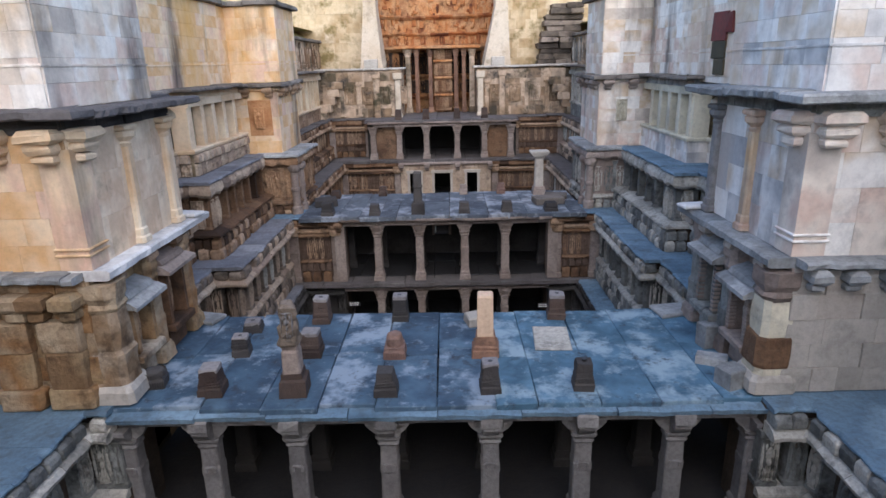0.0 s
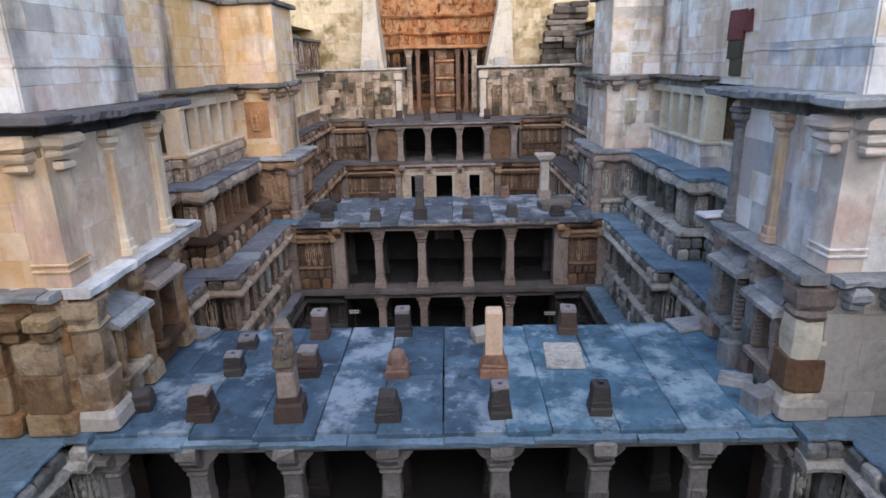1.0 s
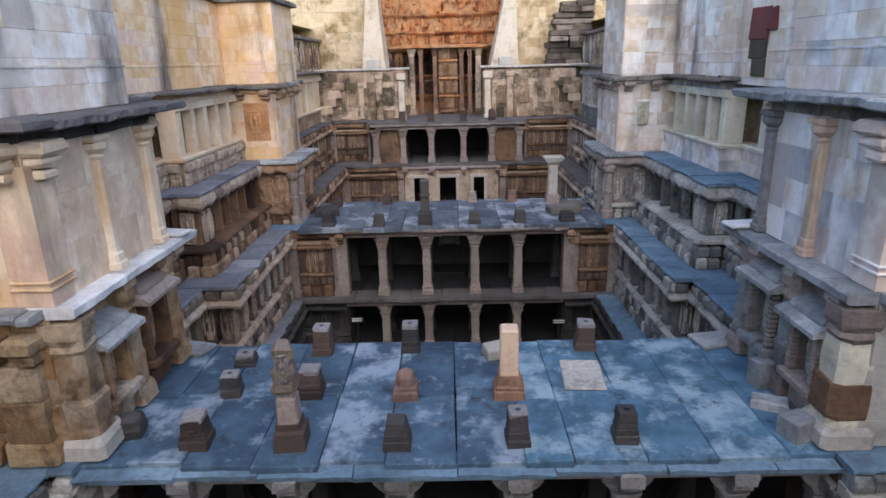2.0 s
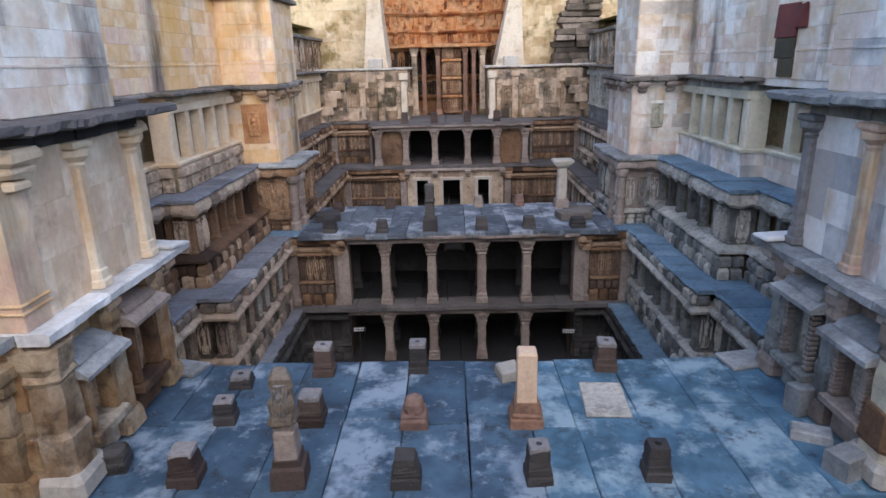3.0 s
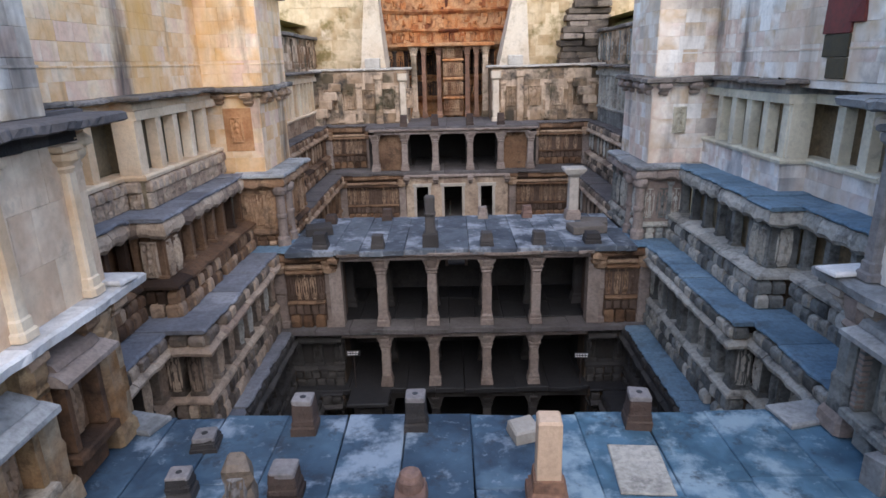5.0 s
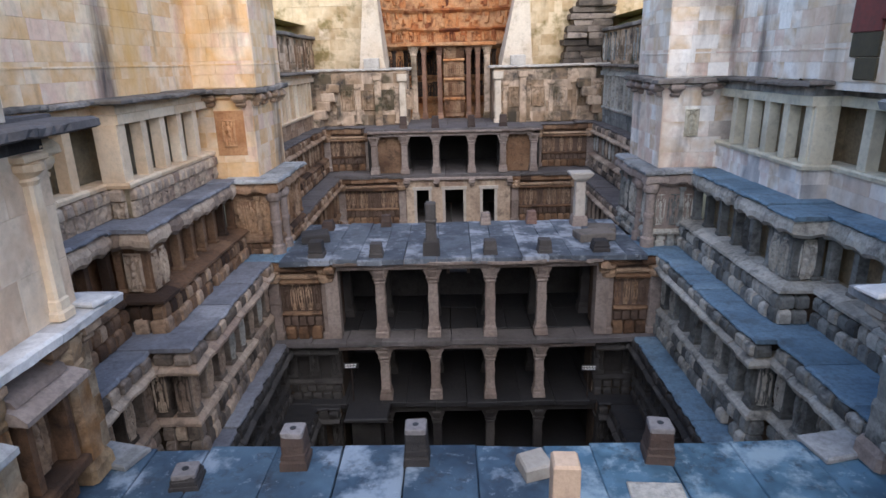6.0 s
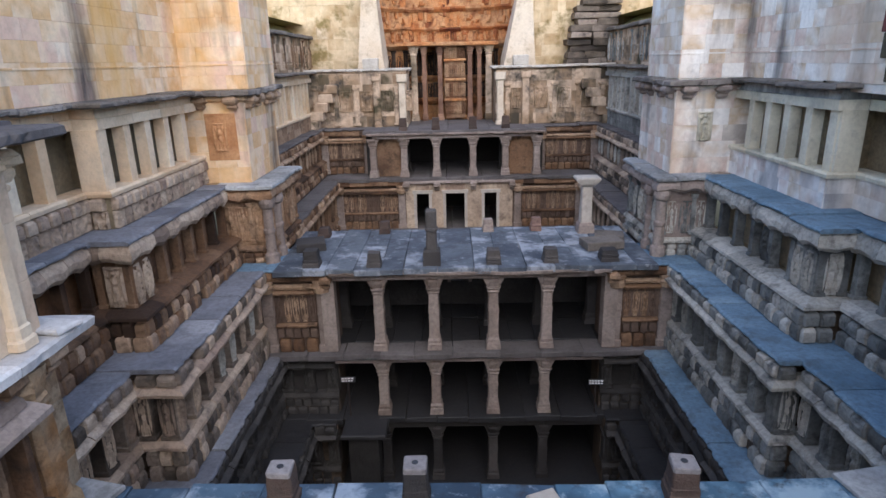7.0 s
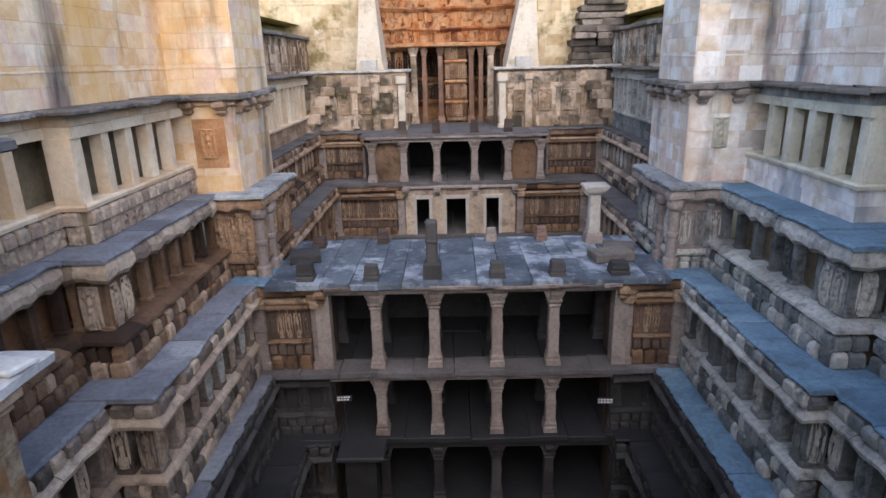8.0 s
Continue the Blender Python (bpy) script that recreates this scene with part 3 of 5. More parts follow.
def front_wall(name, path, z0, z1, hidden_first, label, over=0.3, ledge_mat=None):
    """Short wall facing the court: carved panels between two stout end pilasters, a plain block course below."""
    body = wall_body(name, path, z0 - 0.3, z1 - 0.1, M_PANEL, label, thick=1.3)
    ledge(body, path, z1, over, ledge_mat or M_LEDGE, thick=0.11, depth=2.0)
    cornice(body, path, z1 - 0.11, over - 0.08, M_CARVED, h=0.34)
    a, b = Vector(path[0]), Vector(path[1])
    d = (b - a).normalized()
    length = (b - a).length
    lo, hi = (0.95, length - 0.1) if hidden_first else (0.1, length - 0.95)
    h = z1 - z0 - 0.45
    for k, t in enumerate((lo + 0.2, hi - 0.2)):
        part("end_pilaster", Shape().stack(0, -0.05, [(0, 0.25, 0.24), (0.22, 0.25, 0.24), (0.26, 0.2, 0.19), (h * 0.5, 0.195, 0.18), (h * 0.53, 0.215, 0.2), (h * 0.58, 0.2, 0.185), (h - 0.4, 0.19, 0.18)], cut=0.15).rough(0.02, 4, t), M_COLUMN, body, m=at_wall(a + d * t, d, 0, z0))
        part("capital", Shape().lathe(0, 0.04, [(h - 0.42, 0.19), (h - 0.36, 0.27), (h - 0.2, 0.3), (h - 0.1, 0.25), (h - 0.06, 0.3), (h + 0.05, 0.31)], 12).rough(0.03, 5, t + 2), M_FIGURE, body, m=at_wall(a + d * t, d, 0.04, z0))
    lo, hi = lo + 0.44, hi - 0.44
    if hi - lo > 0.3:
        k = max(1, round((hi - lo) / 0.27))
        step = (hi - lo) / k
        for i in range(k):
            q = a + d * (lo + (i + 0.5) * step)
            fm = M_FIGURE if random.random() < 0.8 else M_PANEL
            part("carved_panel", figure(h * 0.4, fm, random.randrange(9), 0.23), fm, body, m=at_wall(q, d, -0.03, z0 + h * 0.41, random.uniform(-0.03, 0.03)))
            part("moulding_block", moulding_mesh(0.26, round(h * 0.15, 2), 0.13, M_PANEL, random.randrange(4)), M_PANEL, body, m=at_wall(q, d, 0.0, z0 + h * 0.2, random.uniform(-0.03, 0.03)))
        k = max(1, round((hi - lo) / 0.4))
        for i in range(k):
            q = a + d * (lo + (i + 0.5) * (hi - lo) / k)
            part("moulding_block", moulding_mesh(0.39, round(h * 0.18, 2), 0.13, M_CARVED, random.randrange(4)), M_CARVED, body, m=at_wall(q, d, 0.05, z0 + 0.01, random.uniform(-0.03, 0.03)))
        mid = a + d * ((lo + hi) / 2)
        half = (hi - lo) / 2
        for zz, hh, out in ((0.355, 0.045, 0.17), (0.82, 0.05, 0.2), (0.89, 0.06, 0.13)):
            part("string_course", Shape().loft([[(x_, -0.1, h * zz), (x_, out, h * zz), (x_, out + 0.02, h * (zz + hh * 0.5)), (x_, out - 0.06, h * (zz + hh)), (x_, -0.1, h * (zz + hh))] for x_ in np.linspace(-half, half, 9)]).rough(0.025, 4, zz + mid.x), M_FIGURE if zz > 0.85 else M_CARVED, body, m=at_wall(mid, d, 0, z0))
    return body


# ---- levels of the terraces ----
TOP, A, B, C, D, E_, F = 4.0, 0.88, -2.1, -4.75, -7.75, -10.3, -13.0


def side_paths(s):
    """Plan lines of the wall faces, tier by tier, in +y order; s: -1 west, +1 east."""
    if s < 0:
        return dict(
            cd1=[(-7.5, -6), (-7.5, 10.5), (-6.8, 10.5)], cd2=[(-8.2, 15.0), (-8.2, 18.95), (-7.2, 18.95), (-7.2, 25.5), (-4.8, 25.5)], cd3=[(-7.5, 29.6), (-7.5, 41.2), (-3.35, 41.2)],
            de2=[(-6.9, 15.0), (-6.9, 25.7), (-4.85, 25.7)], ef2=[(-6.0, 15.0), (-6.0, 25.2), (-4.9, 25.2)],
            bc1=[(-9.3, -6), (-9.3, 10.65), (-6.95, 10.65)], bc1b=[(-6.95, 10.66), (-6.95, 15.1), (-9.0, 15.1)], bc2=[(-9.1, 15.0), (-9.1, 19.9), (-8.2, 19.9), (-8.2, 26.1)], bcp=[(-8.4, 26.1), (-6.8, 26.1), (-6.8, 29.6), (-8.4, 29.6)], bc3=[(-8.5, 29.6), (-8.5, 42.9), (-5.4, 42.9)],
            ab1=[(-9.4, -6), (-9.4, 10.75), (-6.85, 10.75), (-6.85, 14.9), (-9.45, 14.9)], ab2=[(-9.45, 14.9), (-9.45, 20.8), (-8.85, 20.8), (-8.85, 26.5)], abp=[(-10.0, 26.5), (-7.35, 26.5), (-7.35, 29.9), (-10.0, 29.9)], ab3=[(-8.95, 29.9), (-8.95, 43.6)],
            up1=[(-9.4, -6), (-9.4, 10.7), (-6.95, 10.7), (-6.95, 14.4), (-9.3, 14.4)], up2=[(-9.3, 14.4), (-9.3, 26.7), (-7.2, 26.7), (-7.2, 29.8), (-9.4, 29.8)], up3=[(-9.6, 29.8), (-9.6, 47.5)])
    return dict(
        cd1=[(7.0, -6), (7.0, 10.3), (6.0, 10.3)], cd2=[(7.0, 15.0), (7.0, 18.85), (6.5, 18.85), (6.5, 25.5), (4.3, 25.5)], cd3=[(6.85, 29.6), (6.85, 41.2), (2.75, 41.2)],
        de2=[(5.85, 15.0), (5.85, 25.7), (4.3, 25.7)], ef2=[(5.1, 15.0), (5.1, 25.2), (4.4, 25.2)],
        bc1=[(9.0, -6), (9.0, 10.65), (6.35, 10.65)], bc1b=[(6.35, 10.66), (6.35, 14.8), (8.4, 14.8)], bc2=[(8.3, 14.8), (8.3, 19.85), (7.5, 19.85), (7.5, 26.1)], bcp=[(7.7, 26.1), (6.05, 26.1), (6.05, 29.6), (7.7, 29.6)], bc3=[(8.0, 29.6), (8.0, 42.9), (4.3, 42.9)],
        ab1=[(9.1, -6), (9.1, 10.75), (6.35, 10.75), (6.35, 14.6), (8.75, 14.6)], ab2=[(9.0, 14.6), (9.0, 21.3), (8.3, 21.3), (8.3, 26.5)], abp=[(9.1, 26.5), (6.4, 26.5), (6.4, 29.9), (9.1, 29.9)], ab3=[(8.4, 29.9), (8.4, 43.6)],
        up1=[(9.1, -6), (9.1, 10.7), (6.4, 10.7), (6.4, 14.3), (8.5, 14.3)], up2=[(8.5, 14.3), (8.5, 26.7), (6.5, 26.7), (6.5, 29.8), (8.7, 29.8)], up3=[(9.0, 29.8), (9.0, 47.5)])


def window_tier(name, path, z0, z1, mat, base_mat, carved, label, back=None, frieze=None, pitch=1.06):
    """Wall with a row of square colonnettes before a recess, over a base."""
    sill, head = z0 + 0.93, z1 - 0.62
    body = wall_body(name, path, 0, 0, back or M_RECESS, label, profile=[(-1.6, z0 - 0.3), (-0.02, z0 - 0.3), (-0.02, sill - 0.02), (-0.55, sill - 0.02), (-0.55, head + 0.02), (-0.12, head + 0.02), (-0.12, z1 - 0.1), (-1.6, z1 - 0.1)])
    for s in sweep(path, [(-0.35, head), (0.06, head), (0.06, head + 0.24), (-0.35, head + 0.24)], 0.5, 0.012, 1.3):
        part("lintel", s, mat, body)
    for s in sweep(path, [(-0.2, head + 0.246), (-0.015, head + 0.246), (-0.015, z1 - 0.13), (-0.2, z1 - 0.13)], 0.5, 0.02, 0.95):
        part("frieze_stone", s, frieze or mat, body)
    for s in sweep(path, [(-0.4, sill - 0.14), (0.1, sill - 0.14), (0.12, sill - 0.05), (0.08, sill), (-0.4, sill)], 0.4, 0.02, 1.2):
        part("sill", s, mat, body)
    ledge(body, path, z1, 0.42, M_LEDGE_WARM, thick=0.13, depth=1.0)
    h = head - sill
    post = Shape().stack(0, -0.15, [(0, 0.16, 0.16), (h, 0.155, 0.155)], cut=0.06).mesh("colonnette", mat)
    wide = Shape().stack(0, -0.12, [(0, 0.3, 0.2), (h, 0.3, 0.2)], cut=0.05).mesh("buttress_pier", mat)
    for a, d, length in segments(path):
        if length < 1.2:
            part("buttress_pier", wide, mat, body, m=at_wall(a + d * (length / 2), d, 0, sill))
            continue
        k = round((length - 0.17) / pitch)
        for i in range(k):
            t = 0.17 + i * (length - 0.17) / k
            part("colonnette", post, mat, body, m=at_wall(a + d * (t if d.y > 0 else length - t), d, random.uniform(-0.02, 0.02), sill, random.uniform(-0.012, 0.012)))
    if carved:
        for a, d, length in segments(path):
            k = max(1, int(length / 0.38))
            for i in range(k):
                q = a + d * ((i + 0.5) * length / k)
                key = ("frieze", random.randrange(6))
                if key not in FIGS:
                    FIGS[key] = relief_mesh("frieze_panel", 0.34, 0.42, key[1] + 20, M_BASE_PINK, 0.11, 11, 13, "lumps")
                part("frieze_panel", FIGS[key], M_BASE_PINK, body, m=at_wall(q, d, 0.03, z0 + 0.01))
                hh_ = 0.3
                part("moulding_block", moulding_mesh(0.35, hh_, 0.13, M_BASE_PINK, random.randrange(4)), M_BASE_PINK, body, m=at_wall(q, d, 0.02, z0 + 0.46))
    else:
        ashlar(body, path, z0, sill - 0.15, base_mat, 0.4)
    return body


def bracket_cap(parent, m, mat, w=0.9, h=0.5):
    """Cushion capital with a stepped bracket, on a wall corner."""
    s = Shape()
    if w < 0.65:
        s.box(-w * 0.36, w * 0.36, -0.1, 0.36, h * 0.34, h, 0.1).box(-w * 0.26, w * 0.26, -0.1, 0.22, 0, h * 0.4, 0.06)
        part("capital", s.rough(0.05, 4, m.translation.x + m.translation.y), mat, parent, m=m)
        return
    s.box(-w / 2, w / 2, -0.1, 0.42, h * 0.6, h, 0.07)
    s.box(-w * 0.4, w * 0.4, -0.1, 0.34, h * 0.3, h * 0.6, 0.06)
    s.box(-w * 0.3, w * 0.3, -0.1, 0.26, 0, h * 0.28, 0.05)
    part("capital", s.rough(0.055, 5, m.translation.x), mat, parent, m=m)


def engaged_column(parent, m, z0, z1, mat, r=0.19):
    h = z1 - z0
    s = Shape().stack(0, 0, [(0, r * 1.5, r * 1.5), (0.12, r * 1.5, r * 1.5), (0.15, r * 1.2, r * 1.2), (0.3, r * 1.2, r * 1.2), (0.33, r, r), (h - 0.45, r * 0.92, r * 0.92)], cut=0.3)
    col = part("engaged_column", s, mat, parent, m=m @ Matrix.Translation((0, 0, z0)))
    c = Shape().lathe(0, 0, [(h - 0.45, r * 0.95), (h - 0.38, r * 1.25), (h - 0.34, r * 1.0), (h - 0.24, r * 1.9), (h - 0.14, r * 1.95), (h - 0.12, r * 1.5)], 12)
    c.box(-r * 2.1, r * 2.1, -r * 1.6, r * 1.6, h - 0.12, h, 0.03)
    part("capital", c.rough(0.015, 5, z0 + m.translation.y), mat, col)
    return col


def corner_of(path, i):
    a, b = Vector(path[i]), Vector(path[i + 1])
    return a, (b - a).normalized(), (b - a).length


def niche(s, side_x, y, z0, w, h, d, mat):
    """A small shrine that stands out from the buttress: plinth, two posts, a carved back, a sloped roof slab."""
    t = thing("wall_shrine", "small ochre stone wall shrine with carved panel and sloping roof slab", "shrine", pose(side_x, y, z0), "wall shrines")
    f = -s
    box = lambda x0, x1, y0, y1, a, b, e=0.03: Shape().box(min(f * x0, f * x1), max(f * x0, f * x1), y0, y1, a, b, e)
    part("plinth", box(-0.1, d + 0.1, -w / 2 - 0.08, w / 2 + 0.08, 0.5, 0.68).rough(0.02, 4, y), mat, t)
    part("corbel", box(-0.1, d * 0.7, -w / 2 + 0.05, w / 2 - 0.05, 0.0, 0.5).rough(0.03, 3, y), mat, t)
    part("back_block", box(-0.2, d - 0.3, -w / 2 + 0.04, w / 2 - 0.04, 0.68, h - 0.02), mat, t)
    for yy in (-w / 2 + 0.06, w / 2 - 0.06):
        part("post", box(d - 0.32, d, yy - 0.06, yy + 0.06, 0.68, h).rough(0.012, 6, y), mat, t)
        ribs = Shape()
        for k in range(11):
            zz = 0.75 + k * (h - 0.84) / 11
            q = f * (d - 0.07)
            ribs.stack(q, yy, [(zz, 0.07, 0.06), (zz + 0.02, 0.079, 0.069), (zz + 0.05, 0.079, 0.069), (zz + 0.07, 0.07, 0.06)], cut=0.2)
        if s > 0:
            part("post_ribs", ribs.rough(0.015, 7, y + yy), M_COLUMN, t, "ribbed mouldings of the post")
    me = figure(h - 0.8, M_FIGURE if s < 0 else M_FIGURE_GREY, random.randrange(6), 0.46)
    dd = Vector((0, -s))
    part("carved_panel", me, mat, t, m=at_wall(Vector((f * (d - 0.31), 0)), dd, 0, 0.72))
    roof = Shape().loft([[(f * (-0.2), -w / 2 - 0.12, h + 0.34), (f * (-0.2), w / 2 + 0.12, h + 0.34), (f * (-0.2), w / 2 + 0.12, h), (f * (-0.2), -w / 2 - 0.12, h)],
                         [(f * (d + 0.08), -w / 2 - 0.2, h + 0.17), (f * (d + 0.08), w / 2 + 0.2, h + 0.17), (f * (d + 0.14), w / 2 + 0.2, h), (f * (d + 0.14), -w / 2 - 0.2, h)],
                         [(f * (d + 0.24), -w / 2 - 0.24, h + 0.09), (f * (d + 0.24), w / 2 + 0.24, h + 0.09), (f * (d + 0.24), w / 2 + 0.24, h), (f * (d + 0.24), -w / 2 - 0.24, h)]])
    part("roof_slab", roof.rough(0.03, 4, y), M_COLUMN if s < 0 and y > 13 else M_LEDGE_PALE, t, "grey sloping roof slab")
    lip = Shape().loft([[(f * (-0.1), yy, h + 0.46), (f * (d - 0.02), yy, h + 0.3), (f * (d + 0.04), yy, h + 0.2), (f * (-0.1), yy, h + 0.22)] for yy in np.linspace(-w / 2 - 0.1, w / 2 + 0.1, 6)])
    part("upper_roof_slab", lip.rough(0.025, 4, y + 2), M_COLUMN if s < 0 and y > 13 else M_LEDGE_PALE, t, "grey upper roof slab")
    return t


def build_side(s):
    side = "west" if s < 0 else "east"
    P = side_paths(s)
    if s > 0:
        P = {k: v[::-1] for k, v in P.items()}
    carved = M_CARVED if s < 0 else M_CARVED_GREY
    ash = M_ASHLAR if s < 0 else M_ASHLAR_PALE
    words = "warm tan" if s < 0 else "grey-tan"
    n = lambda i: "wall_%s_%d" % (side, i)
    cut_end = lambda q: (q[:-1], [(q[-2][0] - 0.9, q[-2][1]), q[-1]]) if s < 0 else (q[1:], [q[0], (q[1][0] + 0.9, q[1][1])])
    for key in ("cd2", "bc3", "cd3"):
        P[key], P[key + "f"] = cut_end(P[key])
    front_wall(n(20), P["cd2f"], D, C, s < 0, "warm brown carved panel wall beside the middle pavilion", 0.33)
    front_wall(n(21), P["bc3f"], C, B, s < 0, "warm brown carved wall beside the far pavilion", 0.22, M_LEDGE_FAR)
    front_wall(n(22), P["cd3f"], D - 0.02, C - 0.05, s < 0, "warm brown carved wall beside the pale doorways", 0.3, M_LEDGE_FAR)
    # lower tiers
    carved_tier(n(1), P["cd1"], D, C - 0.12, M_CARVED_GREY, M_LEDGE, "grey carved stone wall below a grey ledge", 0.3, 0.2)
    carved_tier(n(2), P["cd2"], D, C, M_CARVED_COOL if s < 0 else carved, M_LEDGE_DUSK if s < 0 else M_LEDGE, words + " carved stone wall with figure panels and moulded base", 0.33, 0.2, 1.0)
    carved_tier(n(3), P["cd3"], D - 0.02, C - 0.05, carved if s < 0 else M_CARVED_COOL, M_LEDGE_FAR, words + " carved stone wall of the far court", 0.3, 0.15, 0.8)
    # The two lowest tiers get their shade through the stone colour.
    carved_tier(n(4), P["de2"], E_, D, M_DEEP_SHADE, M_LEDGE_DUSK if s < 0 else M_LEDGE, "shaded carved stone wall low in the stepwell", 0.32, 0.15, 0.8)
    carved_tier(n(5), P["ef2"], F, E_, M_DEEP_SHADE, M_FLOOR_SHADE, "dark lowest wall of the stepwell", 0.3, 0.1, 0.8)
    # middle tier
    b = wall_body(n(6), P["bc1"], C - 0.3, B - 0.1, M_OCHRE if s < 0 else M_CARVED_GREY, "rough ochre stone wall behind the front ledge")
    ashlar(b, P["bc1"], C - 0.1, B - 0.2, M_OCHRE if s < 0 else M_PALE, 0.5, 0.05)
    if s > 0:
        for dx in (0.35, 1.0, 1.7):
            bracket_cap(b, at_wall(Vector((P["bc1b"][1][0] + dx, 10.65)), Vector((-1, 0)) * -1, 0.0, B - 0.62), M_LEDGE_PALE, 0.5, 0.45)
    ledge(b, P["bc1"], B, 0.35, M_LEDGE_PALE)
    b = wall_body(n(7), P["bc1b"], C - 0.3, B - 0.1, M_OCHRE, "ochre stone buttress wall under a pale shelf")
    ashlar(b, P["bc1b"], C - 0.05, B - 0.2, M_OCHRE if s < 0 else M_COLUMN, 0.5, 0.04)
    b_shelf = b
    ledge(b, P["bc1b"], B, 0.5, M_SHELF if s < 0 else M_LEDGE_PALE, thick=0.2, depth=1.0, cut=1.8, wear=0.03, chips=0.04)
    bt = carved_tier(n(8), P["bc2"], C, B, carved, M_LEDGE_DUSK if s < 0 else M_LEDGE, words + " carved stone wall with niches and scalloped cornice", 0.22, 0.42, 0.95, 1.6, posts=True, rec=-0.5, pitch=0.85 if s < 0 else 1.05, recess=M_RECESS_RUST if s < 0 else M_RECESS)
    xb = P["bc2"][2][0] if s < 0 else P["bc2"][0][0]
    dd = Vector((0, -s))
    part("bay_pier", Shape().face_block(-0.42, 0.42, C + 0.92, B - 0.5, 0.03, 0.6, 0.03), carved, bt, m=at_wall(Vector((xb, 20.35)), dd))
    for yy in (20.15, 20.58):
        part("carved_panel", figure(1.0, M_BASE_PINK if s < 0 else M_FIGURE_GREY, int(yy * 10) % 7, 0.36), M_FIGURE, bt, m=at_wall(Vector((xb, yy)), dd, 0.0, C + 0.98))
    part("carved_panel", figure(1.0, M_BASE_PINK if s < 0 else M_FIGURE_GREY, 5, 0.44), M_FIGURE, bt, m=at_wall(Vector((xb + s * 0.4, 19.93)), Vector((1, 0)), 0.02, C + 0.98))
    pier = wall_body(n(9), P["bcp"], C - 0.2, B - 0.1, M_RUST_PIER if s < 0 else M_COLUMN, "carved corner pier of reddish stone", thick=0.8)
    ledge(pier, P["bcp"], B, 0.3, M_LEDGE_PALE, depth=0.8)
    cornice(pier, P["bcp"], B - 0.15, 0.2, M_RUST_PIER if s < 0 else M_COLUMN)
    carved_band(pier, P["bcp"], C + 0.7, B - 0.6, M_RUST_PIER if s < 0 else carved, gaps=0)
    for yc in (26.06, 26.9):
        xc = P["bcp"][1][0] - (0.0 if yc < 26.5 else s * 0.05)
        part("corner_column", Shape().lathe(0, 0, [(0.0, 0.25), (0.3, 0.24), (0.36, 0.18), (1.0, 0.17), (1.05, 0.2), (1.15, 0.2), (1.2, 0.165), (1.85, 0.16), (1.92, 0.24), (2.05, 0.27), (2.2, 0.24)], 12).rough(0.02, 4, yc), M_COLUMN, pier, "pale worn engaged column", pose(xc, yc, C))
    moulded_base(pier, P["bcp"], C, carved, 0.12, 0.6)
    carved_tier(n(10), P["bc3"], C, B, carved if s < 0 else M_CARVED_COOL, M_LEDGE_FAR, words + " carved wall round the far court", 0.22, 0.35, 0.85, 1.6, pitch=0.7)
    # upper tier of windows and piers
    window_tier(n(11), P["ab2"], B, A, M_POST if s < 0 else M_POST_COOL, carved if s < 0 else M_ASHLAR_PALE, s < 0, words + " wall with a row of square stone colonnettes", frieze=M_POST if s < 0 else M_FRIEZE)
    for key, i, mt in (("ab1", 12, M_ASHLAR if s < 0 else M_ASHLAR_PALE), ("abp", 13, M_ASHLAR if s < 0 else M_ASHLAR_CREAM)):
        b = wall_body(n(i), P[key], B - 0.2, A - 0.1, mt, "squared stone pier wall with capitals under a ledge", thick=1.0)
        if key == "ab1" and s < 0:
            ashlar(b, P[key][:3], B, A - 0.42, mt, 0.5)
            ashlar(b, P[key][2:], B, A - 0.42, M_PLASTER, 0.85)
        elif key == "ab1":
            ashlar(b, P[key][:3], B, A - 0.42, mt, 0.64)
            ashlar(b, P[key][2:4], B, A - 0.42, M_ASHLAR_CREAM, 0.64)
            ashlar(b, P[key][3:], B, A - 0.42, mt, 0.64)
        else:
            ashlar(b, P[key], B, A - 0.42, mt, 0.5)
        if key == "ab1":
            ashlar(b, P[key], A - 0.44, A - 0.14, M_BLACKSTUMP if s < 0 else M_CARVED_GREY, 0.3, 0.1)
        else:
            cornice(b, P[key], A - 0.14, 0.08, mt, h=0.2)
        ledge(b, P[key], A, 0.62 if key == "ab1" else 0.35, M_LEDGE_WARM if key == "abp" else M_LEDGE_FAR if s < 0 else M_LEDGE_PALE, thick=0.18, depth=0.9, wear=0.09)
        q = P[key]
        run = list(zip(q, q[1:]))
        for j, (a_, b_) in enumerate(run):
            a_, b_ = Vector(a_), Vector(b_)
            d = (b_ - a_).normalized()
            length = (b_ - a_).length
            if min(a_.y, b_.y) < 5:
                continue
            k = max(1, round(length / 1.3))
            for i2 in range(k + 1):
                t = min(max(0.3, i2 * length / k), length - 0.3)
                if key == "ab1" and length > 3 and (a_ + d * t).y > 11.6:
                    continue
                bracket_cap(b, at_wall(a_ + d * t, d, 0, A - (0.62 if key == "abp" else 0.95)), M_POST if key == "ab1" and s < 0 else M_ASHLAR_CREAM if key == "ab1" else M_FIGURE if s < 0 else M_COLUMN, 0.6 if key == "abp" else 0.66, 0.44 if key == "abp" else 0.62)
